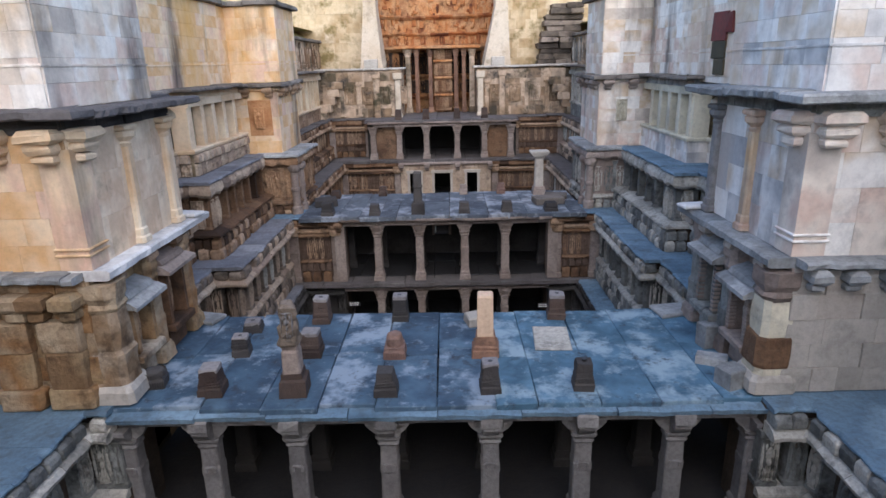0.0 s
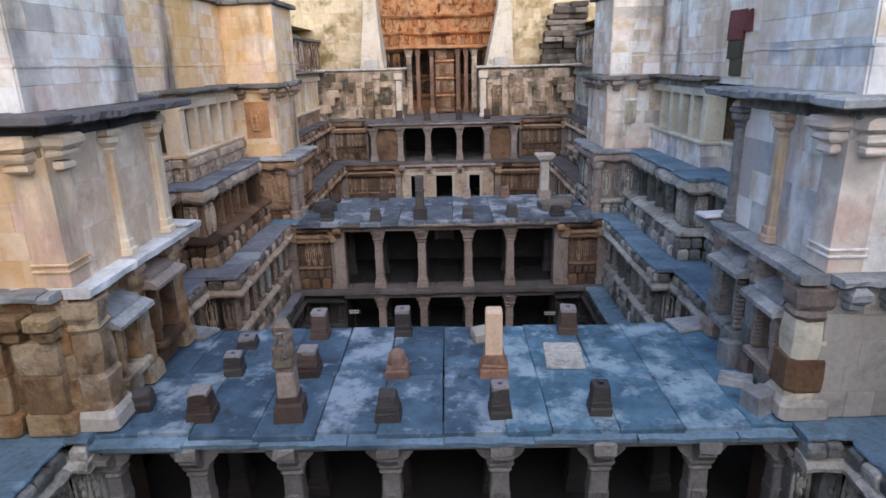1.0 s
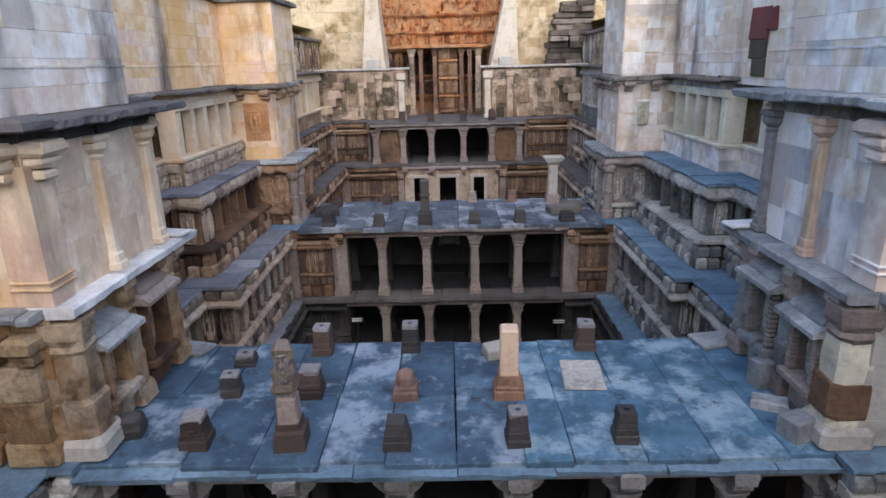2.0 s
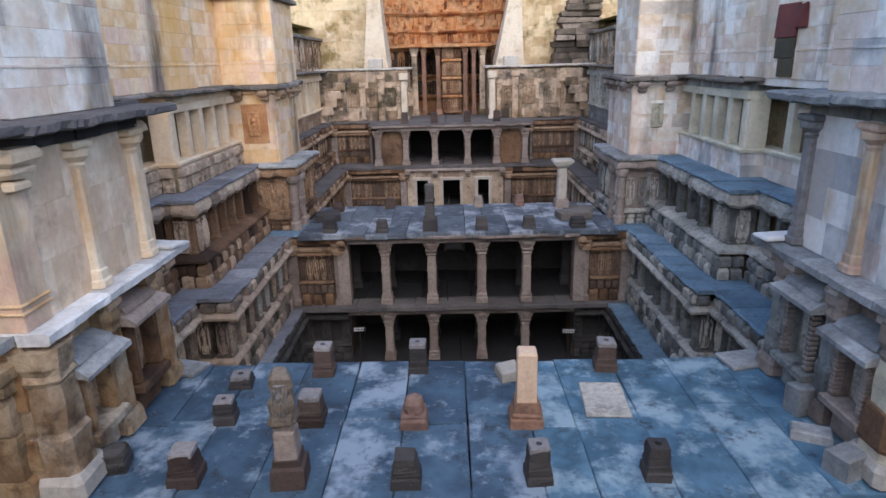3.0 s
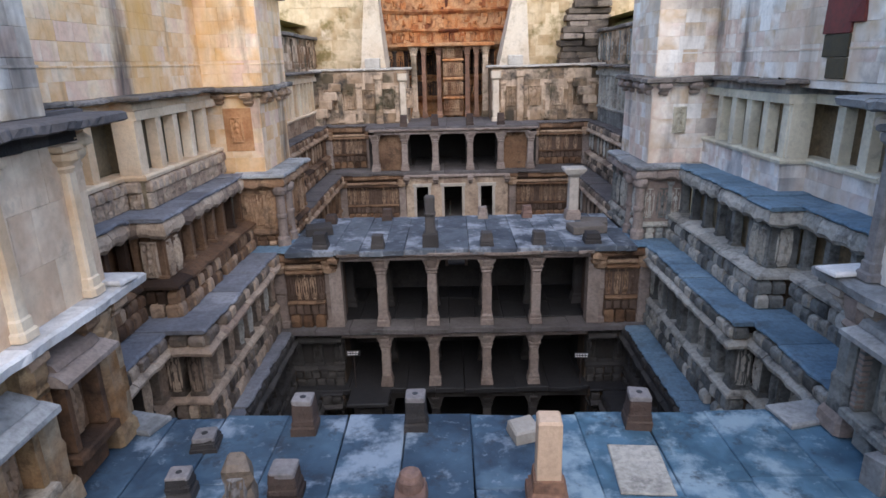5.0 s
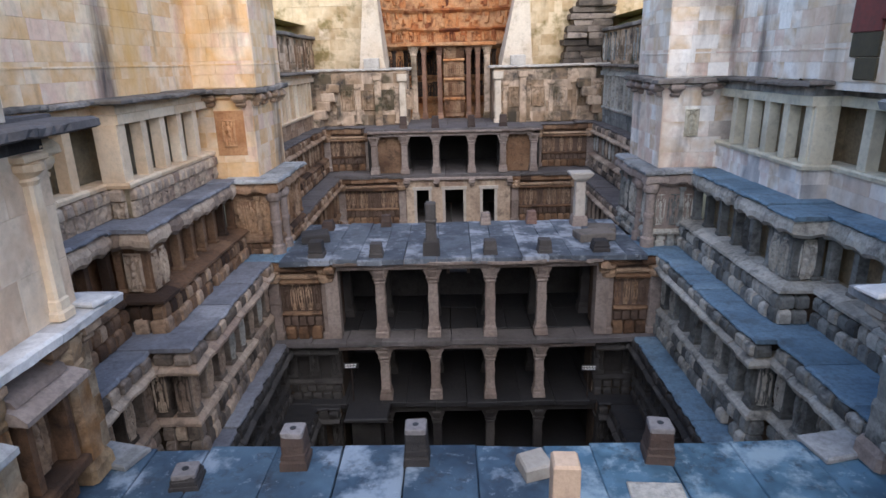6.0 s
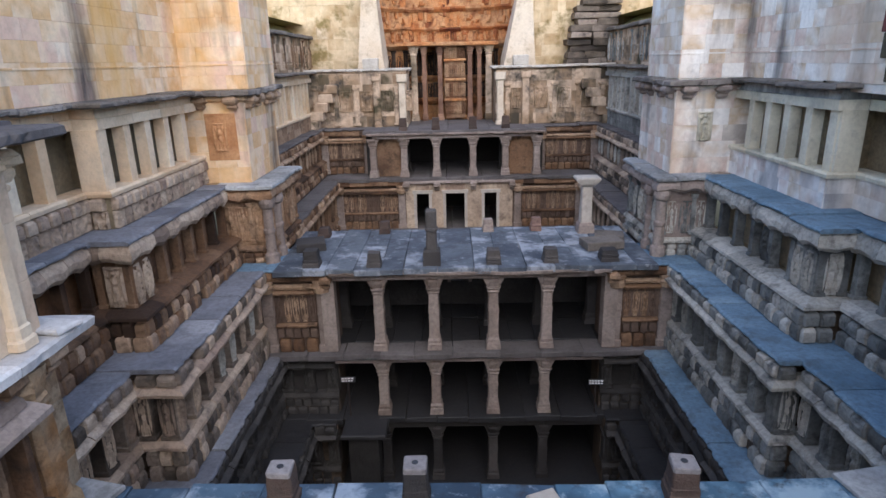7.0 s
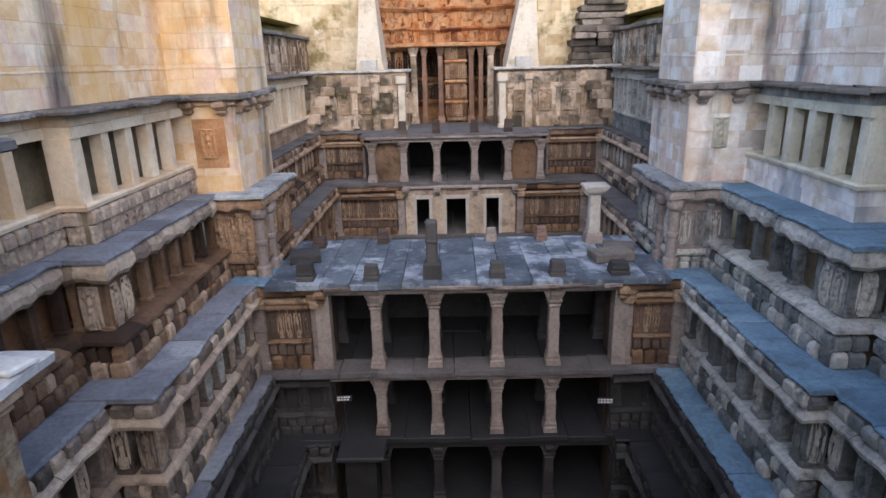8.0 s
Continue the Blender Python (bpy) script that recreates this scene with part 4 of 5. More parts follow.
        if key == "ab1":
            x_ = q[2][0]
            dd = Vector((0, -s))
            for yy in (12.65, 14.4):
                engaged_column(b, at_wall(Vector((x_, yy)), dd, 0.04, 0), B + 0.02, A - 0.44, (M_POST if s < 0 else M_ASHLAR) if yy < 14 else (M_POST if s < 0 else M_COLUMN_COOL), 0.13)
            part("corner_pilaster", Shape().box(-0.3, 0.3, -0.3, 0.3, B, A - 0.7, 0.02), mt if s < 0 else M_ASHLAR_CREAM, b, m=pose(x_ + s * 0.22, 11.0, 0))
            part("pilaster_band", Shape().box(-0.34, 0.34, -0.34, 0.34, B + 0.28, B + 0.33, 0.015).box(-0.34, 0.34, -0.34, 0.34, B + 0.4, B + 0.45, 0.015), mt, b, m=pose(x_ + s * 0.22, 11.0, 0))
        if key == "abp":
            a_, d, length = corner_of(P[key], 0 if s < 0 else 2)
            q_ = a_ + d * (length - 0.83 if s < 0 else 0.95)
            if s < 0:
                part("stained_stone", Shape().face_block(-0.55, 0.45, -1.35, 0.15, 0.042, 0.1, 0.01), M_RUST, b, m=at_wall(q_, d))
            part("carved_panel", figure(0.9, M_RUST if s < 0 else M_POST_COOL, 3, 0.46), ash, b, m=at_wall(q_, d, 0.05, -1.05))
    window_tier(n(14), P["ab3"], B, A + 0.3, M_POST if s < 0 else M_FIGURE_GREY, M_FIGURE if s < 0 else carved, False, words + " far court wall with thin colonnettes", pitch=0.85)
    # plain top walls
    for key, i in (("up1", 15), ("up2", 16), ("up3", 17)):
        mt = ash
        if key == "up1" and s < 0:
            mt = M_ASHLAR_CREAM
        if key == "up2" and s > 0:
            mt = M_ASHLAR_CREAM
        top = TOP if key != "up3" else 3.15
        if key == "up3":
            mt = M_RUIN
        b = wall_body(n(i), P[key], A - 0.2, top, mt, "tall wall of squared stone blocks with dark water streaks", thick=0.9)
        ashlar(b, P[key], A, top - 0.1, mt, 0.42)
        if key == "up3":
            carved_band(b, P[key], A + 0.5, top - 0.2, carved, 1.1, 0.3, 0.3)
        for q in sweep(P[key], [(-0.05, A + 0.72), (0.048, A + 0.72), (0.048, A + 0.76), (-0.05, A + 0.78)], 0.5, 0.015, 2.2):
            part("string_course", q, mt, b)
        ledge(b, P[key], top + 0.12, 0.25, M_LEDGE_WARM, thick=0.2, depth=0.9)
    # shelf end stone and shrines on the near buttress
    x = P["bc1b"][1][0]
    niche(s, x, 11.75, C - 0.1, 0.85, 1.75, 0.42, M_OCHRE if s < 0 else M_COLUMN)
    niche(s, x, 13.35, C - 0.1, 0.95, 1.95, 0.42, M_CARVED if s < 0 else M_CARVED_GREY)
    for k, yy in enumerate((10.95, 12.55, 14.3)):
        t = thing("engaged_pillar", "stout weathered ochre pillar carved against the buttress", "pillar", pose(x - s * 0.12, yy, C - 0.1), "buttress pillars")
        r = 0.34 if k == 0 else 0.24
        pm = M_OCHRE if s < 0 else M_COLUMN
        hh = 2.35
        part("shaft", Shape().stack(0, 0, [(0.35, r * 1.05, r * 1.05), (0.5, r, r), (0.8, r * 1.03, r * 1.03), (1.0, r * 1.06, r * 1.06), (1.1, r * 0.93, r * 0.93), (1.5, r * 0.97, r * 0.97), (hh - 0.45, r * 0.9, r * 0.9)], cut=0.35).rough(0.045, 4, yy), M_OCHRE if s < 0 else M_POST_COOL if k == 0 else M_CARVED_GREY, t, "stained weathered shaft")
        if s > 0 and k == 0:
            part("stained_drum", Shape().stack(0, 0, [(0.5, r * 1.06, r * 1.06), (0.56, r * 1.1, r * 1.1), (1.1, r * 1.1, r * 1.1), (1.16, r * 1.04, r * 1.04)], cut=0.35).rough(0.04, 4, yy), M_CARVED, t, "brown stained middle drum")
        part("base_stone", Shape().stack(0, 0, [(0, r * 1.35, r * 1.35), (0.25, r * 1.3, r * 1.3), (0.36, r * 1.1, r * 1.1)], cut=0.2).rough(0.03, 3, yy + 4), M_PALE if k == 0 else pm, t)
        c = Shape().stack(0, 0, [(hh - 0.46, r * 0.9, r * 0.9), (hh - 0.36, r * 1.08, r * 1.08), (hh - 0.28, r * 0.95, r * 0.95), (hh - 0.16, r * 1.12, r * 1.12), (hh + 0.12, r * 1.15, r * 1.15)], cut=0.45)
        part("capital", c.rough(0.05, 5, yy + 8), pm, t, "chipped worn capital")


    for yy in (11.2, 12.55, 13.9, 14.75):
        part("shelf_bracket", Shape().box(-0.2, 0.2, -0.3, 0.42, -0.2, 0.0, 0.05).box(-0.15, 0.15, -0.3, 0.3, -0.36, -0.19, 0.06).box(-0.1, 0.1, -0.3, 0.2, -0.48, -0.35, 0.05).rough(0.035, 5, yy), M_FIGURE if s < 0 else M_PALE, b_shelf, "worn bracket under the shelf", at_wall(Vector((x, yy)), Vector((0, -s)), 0.0, B - 0.2))
    for k, off in enumerate((0.55, 1.55) if s < 0 else ()):
        xx = x + s * off
        t = thing("engaged_pillar", "stout rough ochre pillar of stacked blocks on the buttress front", "pillar", pose(xx, 10.62, C - 0.1), "buttress pillars")
        mt = M_OCHRE if s < 0 else (M_COLUMN, M_CARVED_GREY)[k]
        for j, (z0, z1, a) in enumerate(((0.0, 0.42, 0.44), (0.42, 1.2, 0.36), (1.2, 1.85, 0.39))):
            part("drum", Shape().stack(0, 0, [(z0, a * 0.98, a * 0.63), (z0 + 0.04, a, a * 0.66), ((z0 + z1) / 2, a * 1.02, a * 0.66), (z1 - 0.05, a * 1.02, a * 0.64), (z1, a * 0.96, a * 0.6)], cut=0.2).rough(0.06, 3.4, xx + j), mt, t)
        for j, dx in enumerate((-0.3, 0.3)):
            part("bracket", Shape().box(dx - 0.24, dx + 0.24, -0.42, 0.1, 2.1, 2.4, 0.06).box(dx - 0.16, dx + 0.16, -0.3, 0.1, 1.85, 2.1, 0.06).rough(0.05, 4, xx + dx), M_PALE if s > 0 else M_OCHRE, t)


build_side(-1)
build_side(1)


# ---- pavilions ----
def pavilion_column(parent, x, y, z0, z1, mat, w=0.21, arm=1.8):
    """Square shaft with chamfers, a moulded base and a four-armed bracket capital."""
    h = z1 - z0
    sh = Shape().stack(0, 0, [(0.42, w * 1.0, w * 1.0), (0.5, w * 0.97, w * 0.97), (h * 0.5, w * 0.94, w * 0.94), (h * 0.52, w * 1.0, w * 1.0), (h * 0.58, w * 1.0, w * 1.0), (h * 0.6, w * 0.92, w * 0.92), (h - 0.55, w * 0.9, w * 0.9)], cut=0.16)
    col = part("column", sh.rough(0.012, 4, x), mat, parent, m=pose(x, y, z0))
    part("column_base", Shape().stack(0, 0, [(0, w * 1.32, w * 1.32), (0.2, w * 1.3, w * 1.3), (0.24, w * 1.14, w * 1.14), (0.34, w * 1.18, w * 1.18), (0.42, w * 1.02, w * 1.02)]).rough(0.02, 4, x + 3), mat, col)
    cp = Shape().stack(0, 0, [(h - 0.56, w * 0.9, w * 0.9), (h - 0.5, w * 1.12, w * 1.12), (h - 0.44, w * 1.0, w * 1.0), (h - 0.36, w * 1.3, w * 1.3), (h - 0.3, w * 1.3, w * 1.3)], cut=0.2)
    for dx, dy in ((1, 0), (0, 1)):
        a = [(h - 0.3, w * (1.2 if dx else 0.8), w * (1.2 if dy else 0.8)), (h - 0.2, w * (arm * 0.8 if dx else 0.8), w * (arm * 0.8 if dy else 0.8)), (h - 0.08, w * (arm if dx else 0.85), w * (arm if dy else 0.85)), (h, w * (arm if dx else 0.85), w * (arm if dy else 0.85))]
        cp.stack(0, 0, a)
    part("capital", cp.rough(0.015, 5, x + 7), mat, col)
    return col


def roof_slabs(parent, x0, x1, y0, y1, z, mat, width=0.95, rows=2, thick=0.2, jag=0.06, other=None):
    x = x0
    while x < x1 - 0.1:
        w = min(random.uniform(0.75, 1.25) * width, x1 - x)
        if x1 - x - w < 0.4:
            w = x1 - x
        ys = [y0 + random.uniform(-jag, jag)] + sorted(y0 + (y1 - y0) * (k / rows + random.uniform(-0.08, 0.08)) for k in range(1, rows)) + [y1 + random.uniform(-jag, jag)]
        mt = other if other and x + 0.6 * math.sin(x * 7) > -0.4 else mat
        for a, b in zip(ys, ys[1:]):
            g = random.choice((0.003, 0.003, 0.005, 0.005, 0.011))
            sh = Shape().box(-w / 2 + g, w / 2 - g, -(b - a) / 2 + g, (b - a) / 2 - g, -thick, 0, 0.018)
            part("roof_slab", sh.rough(0.03, 2, x + a), mt, parent, m=pose(x + w / 2, (a + b) / 2, z + random.uniform(-0.014, 0.012), random.uniform(-0.25, 0.25), random.uniform(-0.7, 0.7)))
        x += w


def eave(parent, x0, x1, y, z, mat):
    """Front edge under the roof: sloped drip stones over a plain beam, with broken ends."""
    x = x0
    while x < x1 - 0.05:
        w = min(random.uniform(1.2, 2.0), x1 - x)
        o = random.uniform(-0.05, 0.05)
        sh = Shape().loft([[(xx, y - 0.08 + o, z - 0.3), (xx, y - 0.22 + o, z - 0.24), (xx, y - 0.24 + o, z - 0.14), (xx, y + 0.3, z - 0.05), (xx, y + 0.3, z - 0.3)] for xx in np.linspace(x + 0.01, x + w - 0.01, 7)])
        part("eave_stone", sh.rough(0.035, 3.5, x), mat, parent)
        x += w


def beams(parent, xs, y, z1, mat, h=0.28, d=0.42):
    for a, b in zip(xs, xs[1:]):
        part("beam", Shape().box(a + 0.006, b - 0.006, y - d / 2, y + d / 2, z1 - h, z1, 0.025).rough(0.012, 2, a), mat, parent)


def pavilion_front():
    pv = thing("pillared_pavilion", "low stone pavilion with flat slab roof and square columns", "pavilion")
    z = -4.9
    xs = [-6.75, -5.08, -3.27, -1.38, 0.70, 2.59, 4.46, 6.05]
    roof_slabs(pv, -7.05, 6.42, 10.42, 15.0, z, M_SLAB, 1.0, 2, jag=0.09, other=M_SLAB_SEA)
    eave(pv, -7.1, 6.45, 10.5, z, M_LEDGE)
    for y in (10.75, 12.6, 14.5):
        beams(pv, [-7.0] + xs[1:-1] + [6.25], y, z - 0.22, M_COLUMN_COOL)
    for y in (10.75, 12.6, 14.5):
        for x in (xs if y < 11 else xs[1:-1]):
            # Rows behind the front one carry interior shade in their colour.
            pavilion_column(pv, x, y, D - 0.1, z - 0.48, M_COLUMN_COOL if y < 11 else M_INSIDE_SHADE, 0.195, 2.3)
    # Unseen from behind; added so no light leaks into the dark interior.
    part("back_wall", Shape().box(-7.0, 6.2, 14.75, 15.0, F, z - 0.22), M_INSIDE_SHADE, pv)
    for col in [o for o in pv.children if o.name.startswith("column") and o.matrix_basis.translation.y < 11]:
        zc = 1.45
        part("carved_motif", Shape().box(-0.1, 0.1, -0.235, -0.18, zc, zc + 0.05, 0.012).box(-0.12, -0.07, -0.235, -0.18, zc - 0.1, zc + 0.02, 0.012).box(0.07, 0.12, -0.235, -0.18, zc - 0.1, zc + 0.02, 0.012), M_COLUMN_COOL, col)
    for x in xs[1:-1]:
        part("beam_end", Shape().box(x - 0.2, x + 0.2, 10.25, 10.6, z - 0.52, z - 0.2, 0.06).rough(0.05, 4, x), M_COLUMN_COOL, pv)
    return pv


def pavilion_middle():
    pv = thing("pillared_pavilion", "two-storey stone pavilion with square columns below a slab roof", "pavilion")
    z = -4.7
    xs = [-3.25, -1.42, 0.56, 2.34]
    roof_slabs(pv, -6.55, 5.75, 24.95, 29.75, z, M_SLAB_PALE, 0.95, 2)
    eave(pv, -4.75, 4.3, 25.2, z, M_COLUMN)
    for y in (25.5, 27.4):
        beams(pv, [-4.8] + xs + [4.25], y, z - 0.22, M_COLUMN)
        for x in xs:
            # Second row is painted dark to stand for shade indoors.
            pavilion_column(pv, x, y, D + 0.02, z - 0.48, M_COLUMN if y < 26 else M_INSIDE_SHADE, 0.18)
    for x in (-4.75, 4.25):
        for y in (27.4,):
            # Side columns indoors use near-black stone in place of shade.
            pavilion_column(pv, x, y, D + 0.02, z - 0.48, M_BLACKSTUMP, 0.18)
    for x in (-4.9, 4.4):
        part("jamb_pier", Shape().box(x - 0.22, x + 0.22, 25.3, 25.75, D, z - 0.25, 0.03).rough(0.02, 3, x), M_COLUMN, pv)
        bracket_cap(pv, pose(x, 25.3, z - 0.72, 0, 0, 180), M_FIGURE, 0.5, 0.45)
    # floor between the storeys
    roof_slabs(pv, -7.0, 6.3, 25.05, 26.0, D, M_LEDGE_FAR, 1.3, 1)
    # Floor behind the front strip is a darker stone, painting indoor shade.
    roof_slabs(pv, -7.0, 6.3, 26.02, 29.6, D, M_FLOOR_SHADE, 1.1, 2)
    eave(pv, -4.8, 4.3, 25.35, D, M_CARVED_GREY)
    beams(pv, [-4.85] + xs + [4.3], 25.6, D - 0.22, M_COLUMN)
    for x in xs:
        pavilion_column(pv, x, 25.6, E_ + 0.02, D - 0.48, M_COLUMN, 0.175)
        # Inner row gets its shade from the stone colour.
        pavilion_column(pv, x, 27.6, E_ + 0.02, D - 0.25, M_INSIDE_SHADE, 0.2)
    roof_slabs(pv, -6.9, 6.0, 25.2, 29.6, E_, M_FLOOR_SHADE, 1.1, 1)
    beams(pv, [-4.9] + xs + [4.4], 25.6, E_ - 0.22, M_INSIDE_SHADE)
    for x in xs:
        # Lowest columns carry the shade of depth in their colour.
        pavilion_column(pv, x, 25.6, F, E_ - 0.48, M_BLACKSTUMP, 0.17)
    part("back_wall", Shape().box(-7.2, 6.6, 29.3, 29.6, F, D - 0.22), M_INSIDE_SHADE, pv)
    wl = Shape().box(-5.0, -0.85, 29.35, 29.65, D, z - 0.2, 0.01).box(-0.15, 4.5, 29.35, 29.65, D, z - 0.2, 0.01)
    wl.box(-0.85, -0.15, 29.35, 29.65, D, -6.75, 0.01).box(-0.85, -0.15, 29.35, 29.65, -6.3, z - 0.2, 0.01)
    # Rear wall's indoor shade is part of its stone colour.
    part("storey_wall", wl, M_DEEP_SHADE, pv, "shaded rear wall with a small window")
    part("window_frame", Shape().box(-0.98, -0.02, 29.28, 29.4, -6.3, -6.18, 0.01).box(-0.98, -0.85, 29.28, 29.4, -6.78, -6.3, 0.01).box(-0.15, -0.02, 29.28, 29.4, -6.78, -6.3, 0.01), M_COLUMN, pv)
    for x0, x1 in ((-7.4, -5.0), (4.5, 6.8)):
        part("side_block", Shape().box(x0, x1, 25.9, 29.5, F, z - 0.22), M_INSIDE_SHADE, pv)
    return pv


def pavilion_far():
    pv = thing("pillared_pavilion", "far stone pavilion with slim columns over a storey of pale doorways", "pavilion")
    z = B
    xs = [-5.18, -3.42, -1.58, 0.50, 2.34, 4.12]
    roof_slabs(pv, -5.7, 4.6, 41.0, 47.5, z, M_LEDGE_FAR, 1.0, 2)
    eave(pv, -5.5, 4.5, 41.15, z, M_COLUMN)
    beams(pv, xs, 41.35, z - 0.2, M_COLUMN, 0.26)
    for x in xs:
        pavilion_column(pv, x, 41.35, C + 0.02, z - 0.44, M_COLUMN, 0.19)
    for a, b in ((xs[0], xs[1]), (xs[4], xs[5])):
        part("infill_panel", Shape().box(a + 0.1, b - 0.1, 41.55, 41.8, C, z - 0.3), M_CARVED, pv, "plain brown infill panel")
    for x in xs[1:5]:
        # Rear columns and walls below are coloured dark as interior shade.
        pavilion_column(pv, x, 43.4, C + 0.02, z - 0.25, M_INSIDE_SHADE, 0.2)
    part("back_wall", Shape().box(-5.6, 4.5, 46.5, 46.8, D, z - 0.2), M_INSIDE_SHADE, pv)
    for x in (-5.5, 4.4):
        part("side_wall", Shape().box(x - 0.15, x + 0.15, 42.0, 46.5, C, z - 0.2), M_INSIDE_SHADE, pv)
    roof_slabs(pv, -7.6, 7.0, 40.9, 46.5, C, M_LEDGE_FAR, 1.1, 1)
    roof_slabs(pv, -7.6, 7.0, 40.8, 46.5, D, M_LEDGE_FAR, 1.1, 1)
    part("lower_wall", Shape().box(-7.6, -1.1, 41.3, 41.7, E_, D - 0.2).box(0.0, 7.0, 41.3, 41.7, E_, D - 0.2).box(-1.1, 0.0, 41.3, 41.7, -8.3, D - 0.2), M_CARVED_GREY, pv)
    # wall of three doorways
    z0, z1 = D, C - 0.2
    doors = [(-2.81, -2.05), (-1.12, 0.0), (1.11, 1.85)]
    edges = [-3.4] + [e for d in doors for e in d] + [2.75]
    for k in range(0, len(edges), 2):
        part("door_wall", Shape().box(edges[k], edges[k + 1], 41.05, 41.4, z0, z1 - 0.15, 0.015), M_BASE_PINK, pv)
    for a, b in doors:
        part("door_wall", Shape().box(a, b, 41.05, 41.4, -5.7, z1 - 0.15, 0.015), M_BASE_PINK, pv)
        part("door_frame", Shape().box(a - 0.14, a + 0.02, 40.98, 41.2, z0, -5.6, 0.015).box(b - 0.02, b + 0.14, 40.98, 41.2, z0, -5.6, 0.015).box(a - 0.2, b + 0.2, 40.96, 41.2, -5.7, -5.5, 0.015), M_PALE, pv, "whitish plain door frame")
    for x in (-3.35, -1.58, 0.5, 2.7):
        bracket_cap(pv, pose(x, 41.05, z1 - 0.55, 0, 0, 180), M_COLUMN, 0.5, 0.5)
    part("cornice", Shape().box(-3.5, 2.85, 40.85, 41.3, z1 - 0.16, z1 + 0.02, 0.04).rough(0.02, 2), M_COLUMN, pv)
    return pv


pavilion_front()
pavilion_middle()
pavilion_far()


# ---- pillars and stumps on the roofs ----
def stump(x, y, z, h, w, mat, label, rot=0.0, top="hole", base=1.14, base_h=0.24, seed=0.0, group="pillar stumps", pale=False):
    """Square pillar stump: moulded plinth, tapering drum, black disc as a dowel hole's shade."""
    t = thing("pillar_stump", label, "pillar stump", pose(x, y, z, 0, 0, rot), group)
    a, h = w * 0.41, h * 0.9
    part("plinth", Shape().stack(0, 0, [(-0.02, a * base, a * base), (base_h * 0.6, a * base, a * base), (base_h * 0.75, a * base * 0.9, a * base * 0.9), (base_h, a * base * 0.92, a * base * 0.92)]).rough(0.025, 4, x + seed), mat, t)
    sh = Shape()
    if top == "round":
        sh.lathe(0, 0, [(base_h - 0.02, a * 1.05), (base_h + 0.1, a * 1.15), (h - 0.12, a * 1.1), (h - 0.03, a * 0.9), (h, a * 0.55)], 12)
    else:
        zc = base_h + (h - base_h) * 0.5
        sh.stack(0, 0, [(base_h - 0.02, a * 1.08, a * 1.08), (base_h + 0.05, a * 1.08, a * 1.08), (base_h + 0.07, a * 1.01, a * 1.01), (zc, a * 0.97, a * 0.97), (zc + 0.02, a * 0.99, a * 0.99), (h - 0.05, a * 0.93, a * 0.93), (h, a * 0.9, a * 0.9)], cut=0.14)
    part("drum", sh.rough(0.026, 5.5, y + seed), mat, t)
    if top == "round":
        ribs = Shape()
        for k in range(9):
            u = -a * base + (k + 0.5) * 2 * a * base / 9
            ribs.box(u - a * 0.06, u + a * 0.06, -a * base - 0.02, a * base + 0.02, 0.02, base_h * 0.58, 0.008)
        part("plinth_ribs", ribs, mat, t)
    if pale:
        # Pale cap paints the skylight falling on the stump's top.
        part("worn_top", Shape().stack(0, 0, [(h - 0.05, a * 0.93, a * 0.93), (h + 0.025, a * 0.93, a * 0.93), (h + 0.04, a * 0.86, a * 0.86)], cut=0.14).rough(0.015, 5, x), M_SKYLIT_TOP, t, "pale top face with skylight in its colour")
    if top == "hole":
        # Solid black disc paints the shade inside the socket.
        part("socket_shade", Shape().lathe(0, 0, [(h - 0.01, a * 0.28), (h + 0.046, a * 0.28)], 10), M_BOARD, t, "black disc for the shade of a dowel socket")
    return t


Z1 = -4.9
stump(-5.0, 11.05, Z1, 0.62, 0.5, M_STUMP, "reddish brown square pillar stump with flat pale top", 4, "flat", 1.2, pale=True)
stump(-1.40, 10.95, Z1, 0.55, 0.46, M_BLACKSTUMP, "weathered grey pillar stump at the roof edge", 0, "flat", 1.25)
stump(0.72, 10.95, Z1, 0.68, 0.44, M_BLACKSTUMP, "dark pillar stump with round socket at the roof edge", 2, pale=True)
stump(2.62, 11.0, Z1, 0.66, 0.44, M_BLACKSTUMP, "dark square pillar stump with worn socket", -4)
stump(-6.35, 11.4, Z1, 0.42, 0.5, M_BLACKSTUMP, "low blackened pillar stump beside the buttress", 10, "round", 1.05)
stump(-4.95, 12.75, Z1, 0.48, 0.44, M_BLACKSTUMP, "low blackened square stump with a socket", 6, "hole", 1.1, pale=True)
stump(-3.3, 12.7, Z1, 0.62, 0.52, M_STUMP, "brown pillar stump with pale flat top", 0, "flat", 1.15, pale=True)
stump(-1.36, 12.6, Z1, 0.62, 0.42, M_ROSE, "reddish stump with round drum on a ribbed plinth", 0, "round", 1.45, 0.25)
stump(-5.1, 14.1, Z1, 0.25, 0.5, M_BLACKSTUMP, "very low dark stump with a pale socketed top", 8, base_h=0.1, pale=True)
stump(-3.42, 14.55, Z1, 0.72, 0.48, M_STUMP, "brown tapering pillar stump with socket", 0, pale=True)
stump(-1.38, 14.6, Z1, 0.72, 0.46, M_BLACKSTUMP, "grey-brown pillar stump with socket", 0, pale=True)
stump(2.68, 14.6, Z1, 0.68, 0.5, M_STUMP, "grey-brown pillar stump on a wide plinth", -6, pale=True)


